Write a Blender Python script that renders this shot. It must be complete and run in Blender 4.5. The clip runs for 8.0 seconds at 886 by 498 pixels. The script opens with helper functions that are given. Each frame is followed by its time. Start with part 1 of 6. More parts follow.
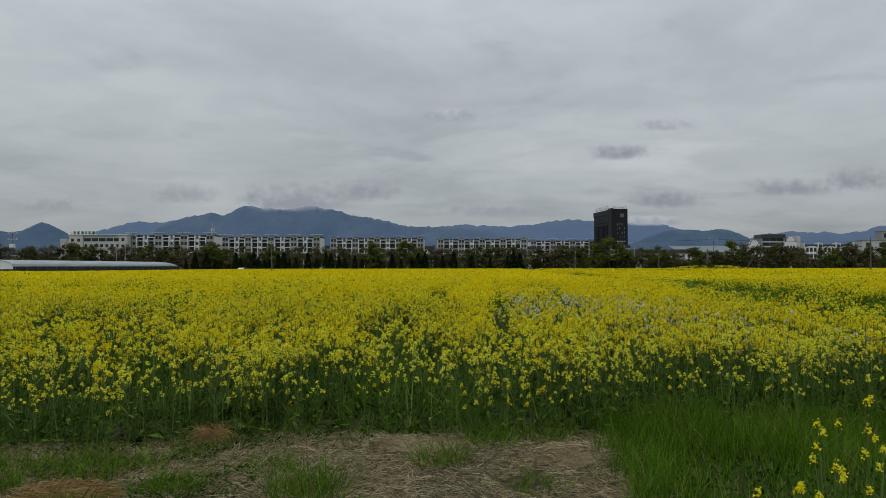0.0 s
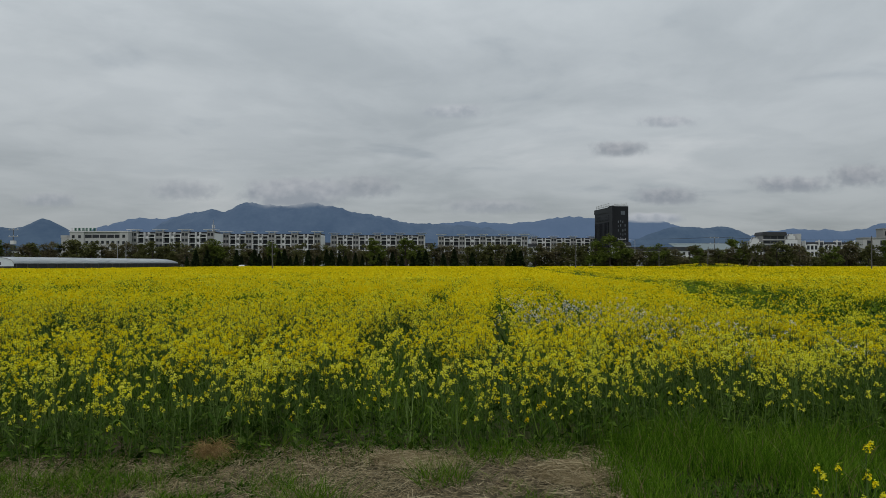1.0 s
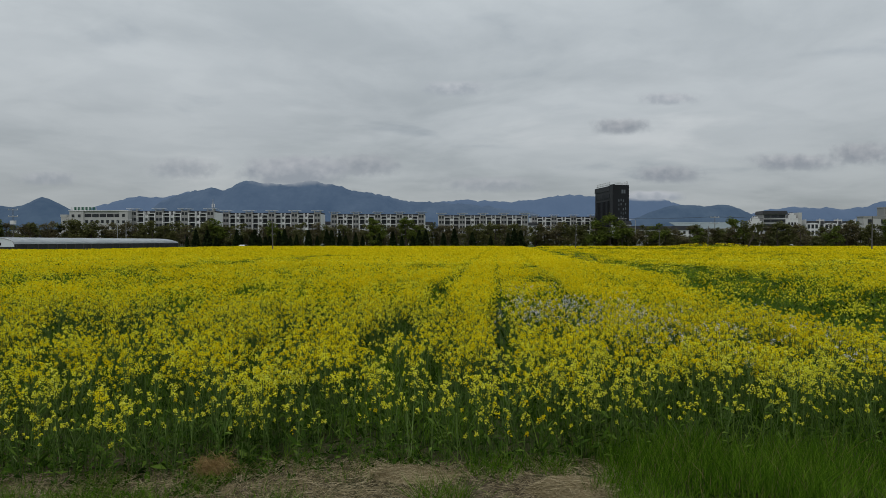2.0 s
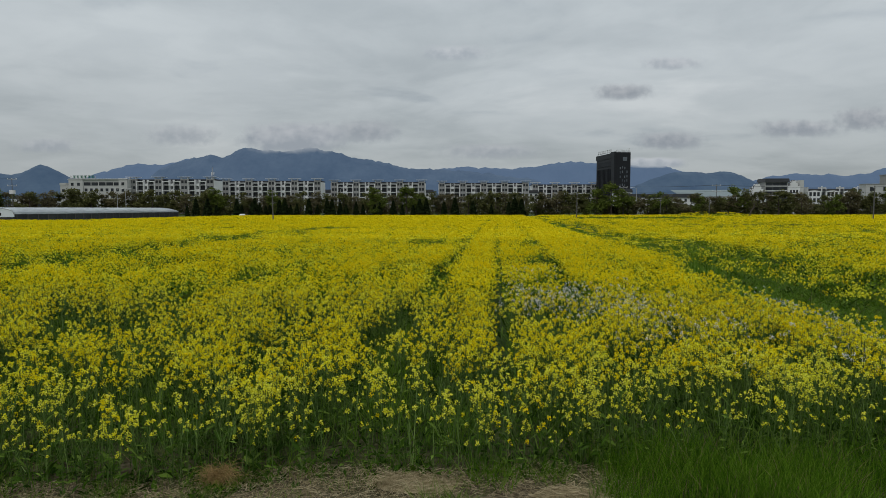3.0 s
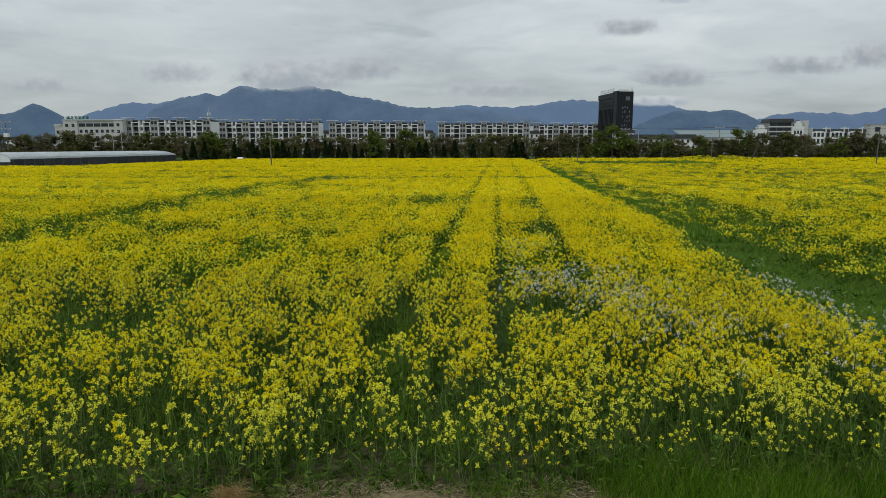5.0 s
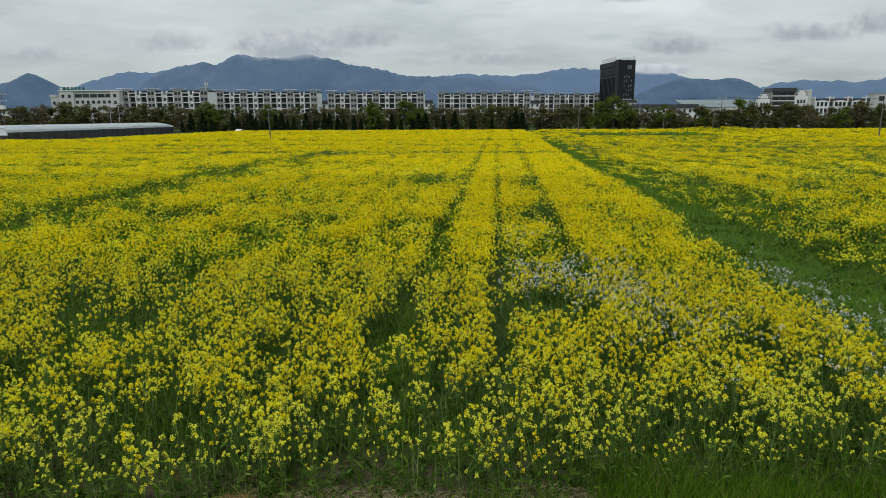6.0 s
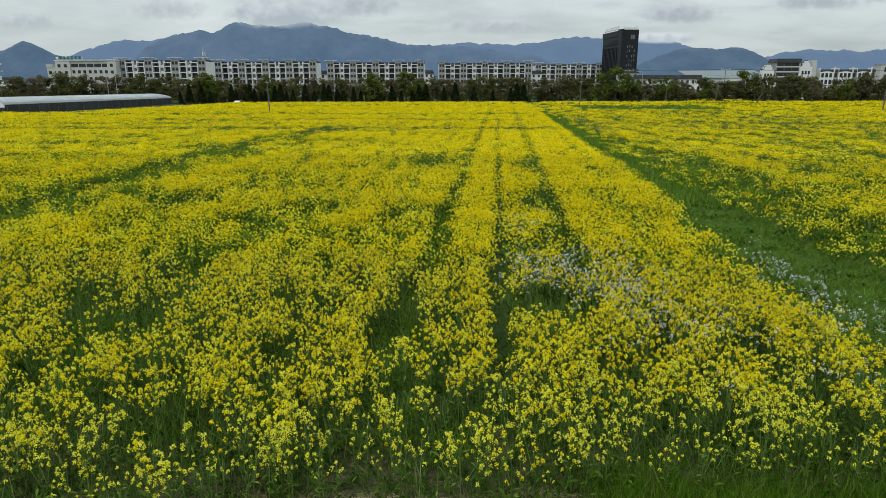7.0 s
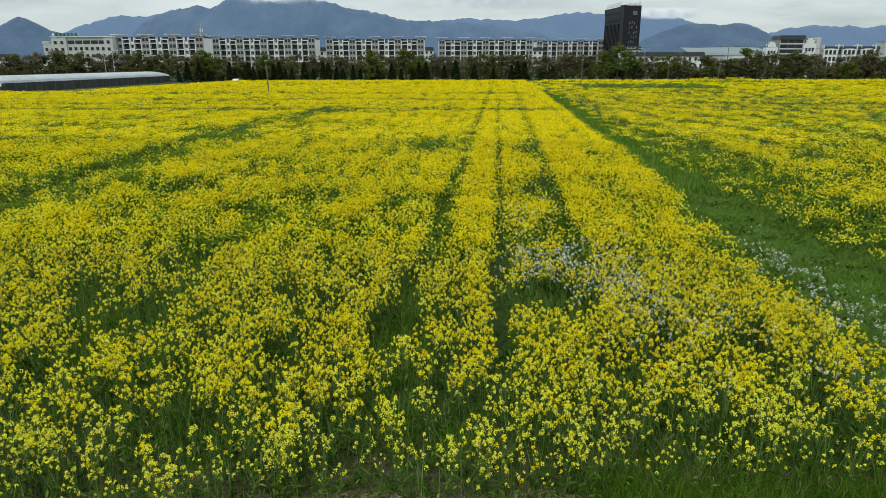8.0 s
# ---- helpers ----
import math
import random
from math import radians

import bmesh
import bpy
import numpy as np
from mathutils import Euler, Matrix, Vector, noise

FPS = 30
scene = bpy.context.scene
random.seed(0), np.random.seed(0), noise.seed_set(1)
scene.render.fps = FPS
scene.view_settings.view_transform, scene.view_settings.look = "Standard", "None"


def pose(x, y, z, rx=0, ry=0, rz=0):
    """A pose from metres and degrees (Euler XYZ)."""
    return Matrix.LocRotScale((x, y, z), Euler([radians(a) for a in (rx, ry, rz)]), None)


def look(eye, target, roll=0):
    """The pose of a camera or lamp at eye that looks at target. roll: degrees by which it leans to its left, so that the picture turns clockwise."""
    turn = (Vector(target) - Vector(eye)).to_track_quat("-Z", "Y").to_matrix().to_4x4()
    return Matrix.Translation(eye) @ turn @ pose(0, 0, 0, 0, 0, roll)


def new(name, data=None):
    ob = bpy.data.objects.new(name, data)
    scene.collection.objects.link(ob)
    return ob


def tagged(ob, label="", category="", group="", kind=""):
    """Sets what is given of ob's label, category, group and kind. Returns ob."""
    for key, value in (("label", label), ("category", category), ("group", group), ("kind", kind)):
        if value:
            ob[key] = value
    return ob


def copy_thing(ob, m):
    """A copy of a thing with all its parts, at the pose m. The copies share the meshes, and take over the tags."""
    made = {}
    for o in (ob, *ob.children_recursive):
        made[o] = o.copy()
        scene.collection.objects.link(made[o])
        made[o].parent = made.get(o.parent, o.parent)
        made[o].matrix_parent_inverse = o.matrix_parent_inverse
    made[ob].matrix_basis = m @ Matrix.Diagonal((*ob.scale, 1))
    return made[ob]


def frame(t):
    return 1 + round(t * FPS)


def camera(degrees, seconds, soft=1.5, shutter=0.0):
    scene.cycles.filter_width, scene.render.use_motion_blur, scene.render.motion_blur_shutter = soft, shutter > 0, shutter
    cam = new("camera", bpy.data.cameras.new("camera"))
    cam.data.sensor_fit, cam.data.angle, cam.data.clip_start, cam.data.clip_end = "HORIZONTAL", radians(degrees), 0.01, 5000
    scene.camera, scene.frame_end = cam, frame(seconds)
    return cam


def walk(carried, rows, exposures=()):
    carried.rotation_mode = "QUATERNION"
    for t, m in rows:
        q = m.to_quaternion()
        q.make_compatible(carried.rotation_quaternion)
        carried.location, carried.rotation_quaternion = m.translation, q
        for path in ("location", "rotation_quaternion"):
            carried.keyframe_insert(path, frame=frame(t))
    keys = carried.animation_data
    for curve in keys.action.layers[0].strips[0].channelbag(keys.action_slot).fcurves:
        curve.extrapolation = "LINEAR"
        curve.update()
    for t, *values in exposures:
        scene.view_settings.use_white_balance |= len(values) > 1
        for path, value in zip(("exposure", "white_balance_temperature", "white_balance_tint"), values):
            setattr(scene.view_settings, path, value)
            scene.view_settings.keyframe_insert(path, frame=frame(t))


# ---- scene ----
cam = camera(69.5, 8.0, 0.8)
PATH = [
    (0, (0.072, 0.445, 1.646), (-0.103, 2.437, 1.699), -0.1),
    (0.5, (0.076, 0.444, 1.701), (-0.1, 2.436, 1.756), -0.1),
    (1, (0.074, 0.446, 1.825), (-0.103, 2.438, 1.868), -0.0),
    (1.5, (0.072, 0.46, 1.987), (-0.105, 2.452, 2.004), 0.0),
    (3, (0.064, 0.491, 2.591), (-0.115, 2.479, 2.464), -0.1),
    (3.5, (0.054, 0.504, 2.8), (-0.124, 2.489, 2.628), -0.1),
    (4, (0.048, 0.516, 3.012), (-0.129, 2.496, 2.794), -0.1),
    (4.5, (0.048, 0.523, 3.234), (-0.129, 2.497, 2.968), -0.1),
    (6, (0.054, 0.532, 3.919), (-0.122, 2.483, 3.515), -0.3),
    (6.5, (0.049, 0.512, 4.165), (-0.127, 2.453, 3.716), -0.3),
    (7, (0.035, 0.515, 4.404), (-0.14, 2.446, 3.912), -0.2),
    (7.5, (0.026, 0.535, 4.642), (-0.149, 2.454, 4.105), -0.2),
    (7.6, (0.024, 0.537, 4.669), (-0.151, 2.454, 4.124), -0.2),
    (7.7, (0.021, 0.54, 4.694), (-0.153, 2.455, 4.142), -0.2),
    (7.8, (0.02, 0.541, 4.712), (-0.155, 2.455, 4.156), -0.2),
    (7.9, (0.019, 0.542, 4.718), (-0.155, 2.455, 4.16), -0.2),
    (8, (0.019, 0.542, 4.718), (-0.155, 2.455, 4.16), -0.2),
]
walk(cam, [(t, look(eye, target, roll)) for t, eye, target, roll in PATH],
     [(0, -0.15, 6500, 13), (1.0, -0.15, 6500, 13), (1.7, -0.13, 6500, 13), (3.0, -0.02, 6500, 12), (4.0, 0.08, 6500, 11), (5.0, 0.22, 6500, 10), (6.0, 0.36, 6500, 9), (7.0, 0.52, 6500, 8), (8.0, 0.68, 6500, 7)])


# ---- sky and light ----
SUN_EL, SUN_AZ = radians(52), radians(200)
world = bpy.data.worlds.new("overcast_sky")
scene.world = world
world.use_nodes = True
wn, wl = world.node_tree.nodes, world.node_tree.links
wn.clear()


def wnode(kind, **values):
    n = wn.new(kind)
    for key, value in values.items():
        n.inputs[key].default_value = value
    return n


w_out, w_bg = wn.new("ShaderNodeOutputWorld"), wn.new("ShaderNodeBackground")
w_sky = wn.new("ShaderNodeTexSky")
w_sky.sky_type, w_sky.sun_disc, w_sky.sun_elevation, w_sky.sun_rotation = "NISHITA", False, SUN_EL, SUN_AZ
w_dim = wn.new("ShaderNodeVectorMath")
w_dim.operation = "SCALE"
w_dim.inputs["Scale"].default_value = 0.07
wl.new(w_sky.outputs[0], w_dim.inputs[0])
w_tc = wn.new("ShaderNodeTexCoord")
w_sep = wn.new("ShaderNodeSeparateXYZ")
wl.new(w_tc.outputs["Generated"], w_sep.inputs[0])


def wmath(op, a, b=None, clamp=False):
    n = wn.new("ShaderNodeMath")
    n.operation, n.use_clamp = op, clamp
    for i, v in enumerate((a, b)):
        if v is None:
            continue
        if isinstance(v, (int, float)):
            n.inputs[i].default_value = v
        else:
            wl.new(v, n.inputs[i])
    return n.outputs[0]


# the cloud deck: a flat layer seen in perspective
w_z = wmath("ADD", wmath("MAXIMUM", w_sep.outputs["Z"], 0.0), 0.17)
w_xy = wn.new("ShaderNodeCombineXYZ")
wl.new(wmath("DIVIDE", w_sep.outputs["X"], w_z), w_xy.inputs["X"])
wl.new(wmath("DIVIDE", w_sep.outputs["Y"], w_z), w_xy.inputs["Y"])


def wnoise(scale, detail, rough, distortion, offset):
    m = wn.new("ShaderNodeMapping")
    m.inputs["Location"].default_value = offset
    m.inputs["Scale"].default_value = (0.85, 1.0, 1.0)
    wl.new(w_xy.outputs[0], m.inputs["Vector"])
    n = wnode("ShaderNodeTexNoise", Scale=scale, Detail=detail, Roughness=rough, Distortion=distortion)
    wl.new(m.outputs[0], n.inputs["Vector"])
    return n.outputs["Fac"]


def wramp(fac, stops):
    r = wn.new("ShaderNodeValToRGB")
    r.color_ramp.interpolation = "EASE"
    e = r.color_ramp.elements
    for i, (p, c) in enumerate(stops):
        el = e[i] if i < 2 else e.new(p)
        el.position, el.color = p, (*c, 1)
    wl.new(fac, r.inputs[0])
    return r.outputs[0]


def wmix(fac, a, b, blend="MIX"):
    n = wn.new("ShaderNodeMix")
    n.data_type, n.blend_type = "RGBA", blend
    for sock, v in ((n.inputs[0], fac), (n.inputs[6], a), (n.inputs[7], b)):
        if isinstance(v, (int, float)):
            sock.default_value = v
        elif isinstance(v, tuple):
            sock.default_value = (*v, 1)
        else:
            wl.new(v, sock)
    return n.outputs[2]


broad = wramp(wnoise(0.8, 7.0, 0.58, 0.35, (8.4, 5.2, 0)), [(0.30, (0.458, 0.510, 0.523)), (0.58, (0.600, 0.655, 0.665)), (0.75, (0.712, 0.760, 0.762))])
puffs = wramp(wnoise(1.9, 5.0, 0.5, 0.4, (2.3, 6.2, 0)), [(0.56, (1, 1, 1)), (0.76, (0.70, 0.73, 0.77))])
wisps = wramp(wnoise(3.6, 5.0, 0.5, 0.6, (1.3, 9.2, 0)), [(0.35, (0.96, 0.965, 0.97)), (0.65, (1.03, 1.03, 1.03))])
deck = wmix(0.8, wmix(1.0, broad, wisps, "MULTIPLY"), puffs, "MULTIPLY")
# an overcast sky is darker towards the horizon
rise = wn.new("ShaderNodeMapRange")
wl.new(w_sep.outputs["Z"], rise.inputs[0])
rise.inputs[1].default_value, rise.inputs[2].default_value, rise.inputs[3].default_value, rise.inputs[4].default_value = 0.0, 0.42, 0.64, 1.22
w_rise = wn.new("ShaderNodeVectorMath")
w_rise.operation = "SCALE"
wl.new(wmix(0.12, deck, w_dim.outputs[0]), w_rise.inputs[0])
wl.new(rise.outputs[0], w_rise.inputs["Scale"])
lit = w_rise.outputs[0]
wl.new(lit, w_bg.inputs["Color"])
w_bg.inputs["Strength"].default_value = 1.0
wl.new(w_bg.outputs[0], w_out.inputs[0])

sun_data = bpy.data.lights.new("sun", "SUN")
sun_data.energy, sun_data.angle, sun_data.color = 0.7, radians(25), (1.0, 0.97, 0.92)
sun = new("sun", sun_data)
sun.matrix_world = pose(0, 0, 60, 38, 0, -20)

# ---- materials ----


def material(name, colors, rough=0.85, scale=6.0, fine=60.0, bump=0.0, metal=0.0, translucent=0.0, island=False, per_object=False, emission=None, island_amount=1.0):
    """A surface whose colour runs through `colors` by coarse and fine noise, or by each piece's own random number."""
    m = bpy.data.materials.new(name)
    m.use_nodes = True
    n, l = m.node_tree.nodes, m.node_tree.links
    b = n["Principled BSDF"]
    b.inputs["Roughness"].default_value, b.inputs["Metallic"].default_value = rough, metal
    b.inputs["Specular IOR Level"].default_value = 0.03 if translucent else 0.3
    tc = n.new("ShaderNodeTexCoord")
    big, small = n.new("ShaderNodeTexNoise"), n.new("ShaderNodeTexNoise")
    for t, s, d in ((big, scale, 4.0), (small, fine, 3.0)):
        t.inputs["Scale"].default_value, t.inputs["Detail"].default_value = s, d
        l.new(tc.outputs["Object"], t.inputs["Vector"])
    mix = n.new("ShaderNodeMath")
    mix.operation = "MULTIPLY_ADD"
    l.new(small.outputs["Fac"], mix.inputs[0])
    mix.inputs[1].default_value = 0.45
    off = n.new("ShaderNodeMath")
    off.operation = "MULTIPLY_ADD"
    l.new(big.outputs["Fac"], off.inputs[0])
    off.inputs[1].default_value, off.inputs[2].default_value = 0.9, -0.17
    l.new(off.outputs[0], mix.inputs[2])
    fac = mix.outputs[0]
    if island or per_object:
        src = n.new("ShaderNodeNewGeometry").outputs["Random Per Island"] if island else n.new("ShaderNodeObjectInfo").outputs["Random"]
        blend = n.new("ShaderNodeMix")
        blend.inputs[0].default_value = 0.65 * island_amount
        l.new(fac, blend.inputs[2])
        l.new(src, blend.inputs[3])
        fac = blend.outputs[0]
    r = n.new("ShaderNodeValToRGB")
    for i, c in enumerate(colors):
        p = 0.1 + 0.8 * i / max(1, len(colors) - 1)
        e = r.color_ramp.elements[i] if i < 2 else r.color_ramp.elements.new(p)
        e.position, e.color = p, (*c, 1)
    l.new(fac, r.inputs[0])
    l.new(r.outputs[0], b.inputs["Base Color"])
    if bump:
        bn = n.new("ShaderNodeBump")
        bn.inputs["Strength"].default_value, bn.inputs["Distance"].default_value = 0.6, bump
        l.new(small.outputs["Fac"], bn.inputs["Height"])
        l.new(bn.outputs[0], b.inputs["Normal"])
    # a glow of its own, used for the mountains' haze
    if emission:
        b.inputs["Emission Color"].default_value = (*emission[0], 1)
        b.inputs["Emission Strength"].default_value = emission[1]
    if translucent:
        tr, ms = n.new("ShaderNodeBsdfTranslucent"), n.new("ShaderNodeMixShader")
        l.new(r.outputs[0], tr.inputs["Color"])
        ms.inputs[0].default_value = translucent
        l.new(b.outputs[0], ms.inputs[1])
        l.new(tr.outputs[0], ms.inputs[2])
        l.new(ms.outputs[0], n["Material Output"].inputs[0])
    return m


PETAL = material("rapeseed_petal", [(0.77, 0.61, 0.002), (0.835, 0.71, 0.006), (0.90, 0.835, 0.04)], 0.7, 0.8, 30, translucent=0.25, island=True)
# deeper yellow, in the far crop partly for light passing among petals
GOLD_PETAL = material("rapeseed_petal_golden", [(0.79, 0.60, 0.002), (0.83, 0.66, 0.004), (0.86, 0.715, 0.012)], 0.7, 0.8, 30, translucent=0.25, island=True)
PALE_PETAL = material("rapeseed_petal_pale", [(0.76, 0.69, 0.010), (0.82, 0.77, 0.03), (0.88, 0.86, 0.11)], 0.7, 0.8, 30, translucent=0.25, island=True)
LEMON_PETAL = material("rapeseed_petal_lemon", [(0.66, 0.64, 0.02), (0.76, 0.74, 0.05), (0.84, 0.83, 0.16)], 0.7, 0.8, 30, translucent=0.25, island=True)
GREEN_TOP = material("budding_rapeseed_top", [(0.085, 0.17, 0.012), (0.17, 0.26, 0.018), (0.30, 0.35, 0.03)], 0.7, 0.3, 8, translucent=0.2, island=True)
BUD = material("rapeseed_bud", [(0.42, 0.50, 0.02), (0.66, 0.70, 0.08)], 0.7, 2, 40, translucent=0.2, island=True)
STALK = material("rapeseed_stalk", [(0.022, 0.05, 0.007), (0.07, 0.13, 0.02), (0.19, 0.28, 0.075)], 0.7, 2, 40, island=True)
LEAF = material("rapeseed_leaf", [(0.012, 0.030, 0.003), (0.050, 0.105, 0.009), (0.19, 0.285, 0.05)], 0.6, 1.5, 30, translucent=0.15, island=True)
WHITE_PETAL = material("radish_petal", [(0.64, 0.63, 0.66), (0.80, 0.80, 0.78)], 0.7, 2, 40, translucent=0.25, island=True)
GRASS = material("grass_blade", [(0.016, 0.05, 0.003), (0.072, 0.17, 0.008), (0.21, 0.34, 0.035)], 0.65, 0.8, 20, translucent=0.2, island=True)
LANE_GRASS = material("lane_grass_blade", [(0.050, 0.12, 0.008), (0.115, 0.22, 0.02), (0.22, 0.33, 0.06)], 0.7, 0.8, 20, translucent=0.3, island=True)
WEED = material("dark_weed_leaf", [(0.012, 0.03, 0.004), (0.036, 0.08, 0.010), (0.085, 0.16, 0.026)], 0.6, 1.5, 30, translucent=0.2, island=True)
DRY_GRASS = material("dry_grass_blade", [(0.16, 0.13, 0.05), (0.28, 0.22, 0.10)], 0.8, 2, 20, island=True)
STRAW = material("straw", [(0.16, 0.125, 0.062), (0.34, 0.275, 0.15), (0.62, 0.53, 0.34)], 0.8, 2, 40, island=True)
RUST_STRAW = material("rust_straw", [(0.10, 0.062, 0.022), (0.28, 0.18, 0.066), (0.48, 0.34, 0.14)], 0.8, 2, 40, island=True)
MOSS = material("tree_leaf_olive", [(0.055, 0.062, 0.022), (0.115, 0.121, 0.042), (0.19, 0.19, 0.075)], 0.7, 0.6, 8, translucent=0.3, island=True)
FRESH = material("tree_leaf_fresh", [(0.062, 0.09, 0.016), (0.115, 0.152, 0.028), (0.18, 0.22, 0.05)], 0.7, 0.6, 8, translucent=0.3, island=True)
BROWN_LEAF = material("tree_leaf_brown", [(0.068, 0.059, 0.032), (0.128, 0.112, 0.058), (0.20, 0.178, 0.095)], 0.75, 0.6, 8, translucent=0.3, island=True)
DARK_LEAF = material("conifer_needles", [(0.010, 0.019, 0.008), (0.021, 0.033, 0.012), (0.034, 0.048, 0.018)], 0.8, 0.8, 8, translucent=0.05, island=True)
BARK = material("bark", [(0.04, 0.032, 0.026), (0.10, 0.08, 0.065)], 0.9, 3, 20, bump=0.02)
POLE = material("weathered_concrete_pole", [(0.075, 0.072, 0.068), (0.15, 0.145, 0.135)], 0.9, 1.2, 20, bump=0.004)
STEEL = material("galvanised_steel", [(0.35, 0.36, 0.37), (0.5, 0.5, 0.5)], 0.5, 2, 30, metal=0.6)
WIRE = material("power_cable", [(0.03, 0.03, 0.03), (0.05, 0.05, 0.05)], 0.6)
GREY_WALL = material("grey_render", [(0.26, 0.26, 0.255), (0.35, 0.35, 0.34)], 0.9, 0.15, 3, bump=0.01)
DARK_WALL = material("dark_grey_render", [(0.045, 0.047, 0.052), (0.075, 0.077, 0.08)], 0.9, 0.15, 3)
WHITE_WALL = material("white_render", [(0.62, 0.625, 0.625), (0.76, 0.765, 0.76)], 0.9, 0.12, 3)
CREAM_WALL = material("cream_render", [(0.43, 0.43, 0.42), (0.54, 0.54, 0.52)], 0.9, 0.12, 3)
SLATE = material("dark_roof_tile", [(0.035, 0.037, 0.042), (0.075, 0.077, 0.082)], 0.8, 0.5, 6, bump=0.02)
BLACK_CLAD = material("black_cladding", [(0.005, 0.006, 0.008), (0.011, 0.013, 0.016)], 0.5, 0.2, 3)
BLACK_FIN = material("dark_fin", [(0.014, 0.016, 0.020), (0.024, 0.027, 0.032)], 0.5, 0.2, 3)
GLASS = material("dark_window_glass", [(0.014, 0.017, 0.021), (0.035, 0.04, 0.045)], 0.35, 0.3, 2, per_object=True)
PALE_GLASS = material("pale_window_glass", [(0.06, 0.072, 0.085), (0.15, 0.17, 0.19)], 0.2, 0.3, 2, per_object=True)
GREEN_SIGN = material("green_sign_paint", [(0.01, 0.10, 0.06), (0.02, 0.15, 0.09)], 0.6)
WHITE_SIGN = material("white_sign_paint", [(0.62, 0.62, 0.62), (0.75, 0.75, 0.75)], 0.6)
POLYFILM = material("greenhouse_film", [(0.58, 0.63, 0.66), (0.78, 0.82, 0.84)], 0.45, 0.25, 3)
NETTING = material("dark_side_netting", [(0.012, 0.013, 0.015), (0.06, 0.062, 0.064)], 0.8, 0.5, 6)
GREEN_ROOF = material("pale_green_sheet_roof", [(0.15, 0.195, 0.205), (0.21, 0.255, 0.26)], 0.6, 0.1, 2)
CAR_PAINT = material("white_car_paint", [(0.62, 0.62, 0.63), (0.74, 0.74, 0.75)], 0.3)
TYRE = material("tyre_rubber", [(0.012, 0.012, 0.012), (0.03, 0.03, 0.03)], 0.85)
# bluish base colours and a blue glow stand in for the haze of distance
HAZED_MOUNTAIN = {
    "far": material("far_hazed_mountain", [(0.03, 0.042, 0.06), (0.05, 0.066, 0.09)], 1.0, 0.006, 0.03, emission=((0.054, 0.092, 0.156), 1.0)),
    "main": material("main_hazed_mountain", [(0.012, 0.020, 0.032), (0.065, 0.082, 0.098)], 1.0, 0.008, 0.045, emission=((0.036, 0.067, 0.118), 1.0)),
    "near": material("near_hazed_mountain", [(0.010, 0.018, 0.028), (0.062, 0.082, 0.092)], 1.0, 0.008, 0.045, emission=((0.027, 0.054, 0.100), 1.0)),
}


def ground_material():
    m = bpy.data.materials.new("field_soil")
    m.use_nodes = True
    n, l = m.node_tree.nodes, m.node_tree.links
    b = n["Principled BSDF"]
    b.inputs["Roughness"].default_value = 0.95
    b.inputs["Specular IOR Level"].default_value = 0.15
    tc = n.new("ShaderNodeTexCoord")

    def noise_at(scale, detail):
        t = n.new("ShaderNodeTexNoise")
        t.inputs["Scale"].default_value, t.inputs["Detail"].default_value = scale, detail
        l.new(tc.outputs["Object"], t.inputs["Vector"])
        return t.outputs["Fac"]

    def ramp(fac, stops):
        r = n.new("ShaderNodeValToRGB")
        for i, (p, c) in enumerate(stops):
            e = r.color_ramp.elements[i] if i < 2 else r.color_ramp.elements.new(p)
            e.position, e.color = p, (*c, 1)
        l.new(fac, r.inputs[0])
        return r.outputs[0]

    def mixed(fac, a, c):
        x = n.new("ShaderNodeMix")
        x.data_type = "RGBA"
        l.new(fac, x.inputs[0])
        l.new(a, x.inputs[6])
        l.new(c, x.inputs[7])
        return x.outputs[2]

    soil = ramp(noise_at(14, 8), [(0.3, (0.04, 0.03, 0.018)), (0.55, (0.11, 0.086, 0.054)), (0.75, (0.23, 0.188, 0.125))])
    green = ramp(noise_at(5, 5), [(0.3, (0.022, 0.040, 0.008)), (0.55, (0.042, 0.075, 0.014)), (0.75, (0.07, 0.12, 0.022))])
    sep = n.new("ShaderNodeSeparateXYZ")
    l.new(tc.outputs["Object"], sep.inputs[0])
    # bare soil up to the first plants, low weeds and turf further on
    step = n.new("ShaderNodeMapRange")
    l.new(sep.outputs["Y"], step.inputs[0])
    step.inputs[1].default_value, step.inputs[2].default_value = 6.3, 9.0
    patch = ramp(noise_at(0.9, 4), [(0.42, (0, 0, 0)), (0.62, (1, 1, 1))])
    big = n.new("ShaderNodeMath")
    big.operation, big.use_clamp = "MULTIPLY_ADD", True
    l.new(patch, big.inputs[0])
    big.inputs[1].default_value = 0.35
    l.new(step.outputs[0], big.inputs[2])
    turf_color = ramp(noise_at(2.5, 6), [(0.3, (0.03, 0.06, 0.011)), (0.5, (0.055, 0.11, 0.018)), (0.7, (0.09, 0.16, 0.03))])
    # the grass lane runs along y between the beds
    sides = []
    for a, c in ((4.7, 5.5), (9.3, 8.1)):
        side = n.new("ShaderNodeMapRange")
        l.new(sep.outputs["X"], side.inputs[0])
        side.inputs[1].default_value, side.inputs[2].default_value = a, c
        sides.append(side.outputs[0])
    lane = n.new("ShaderNodeMath")
    lane.operation = "MULTIPLY"
    l.new(sides[0], lane.inputs[0])
    l.new(sides[1], lane.inputs[1])
    crop = mixed(big.outputs[0], soil, green)
    l.new(mixed(lane.outputs[0], crop, turf_color), b.inputs["Base Color"])
    bump = n.new("ShaderNodeBump")
    bump.inputs["Strength"].default_value, bump.inputs["Distance"].default_value = 1.0, 0.05
    l.new(noise_at(28, 6), bump.inputs["Height"])
    l.new(bump.outputs[0], b.inputs["Normal"])
    return m


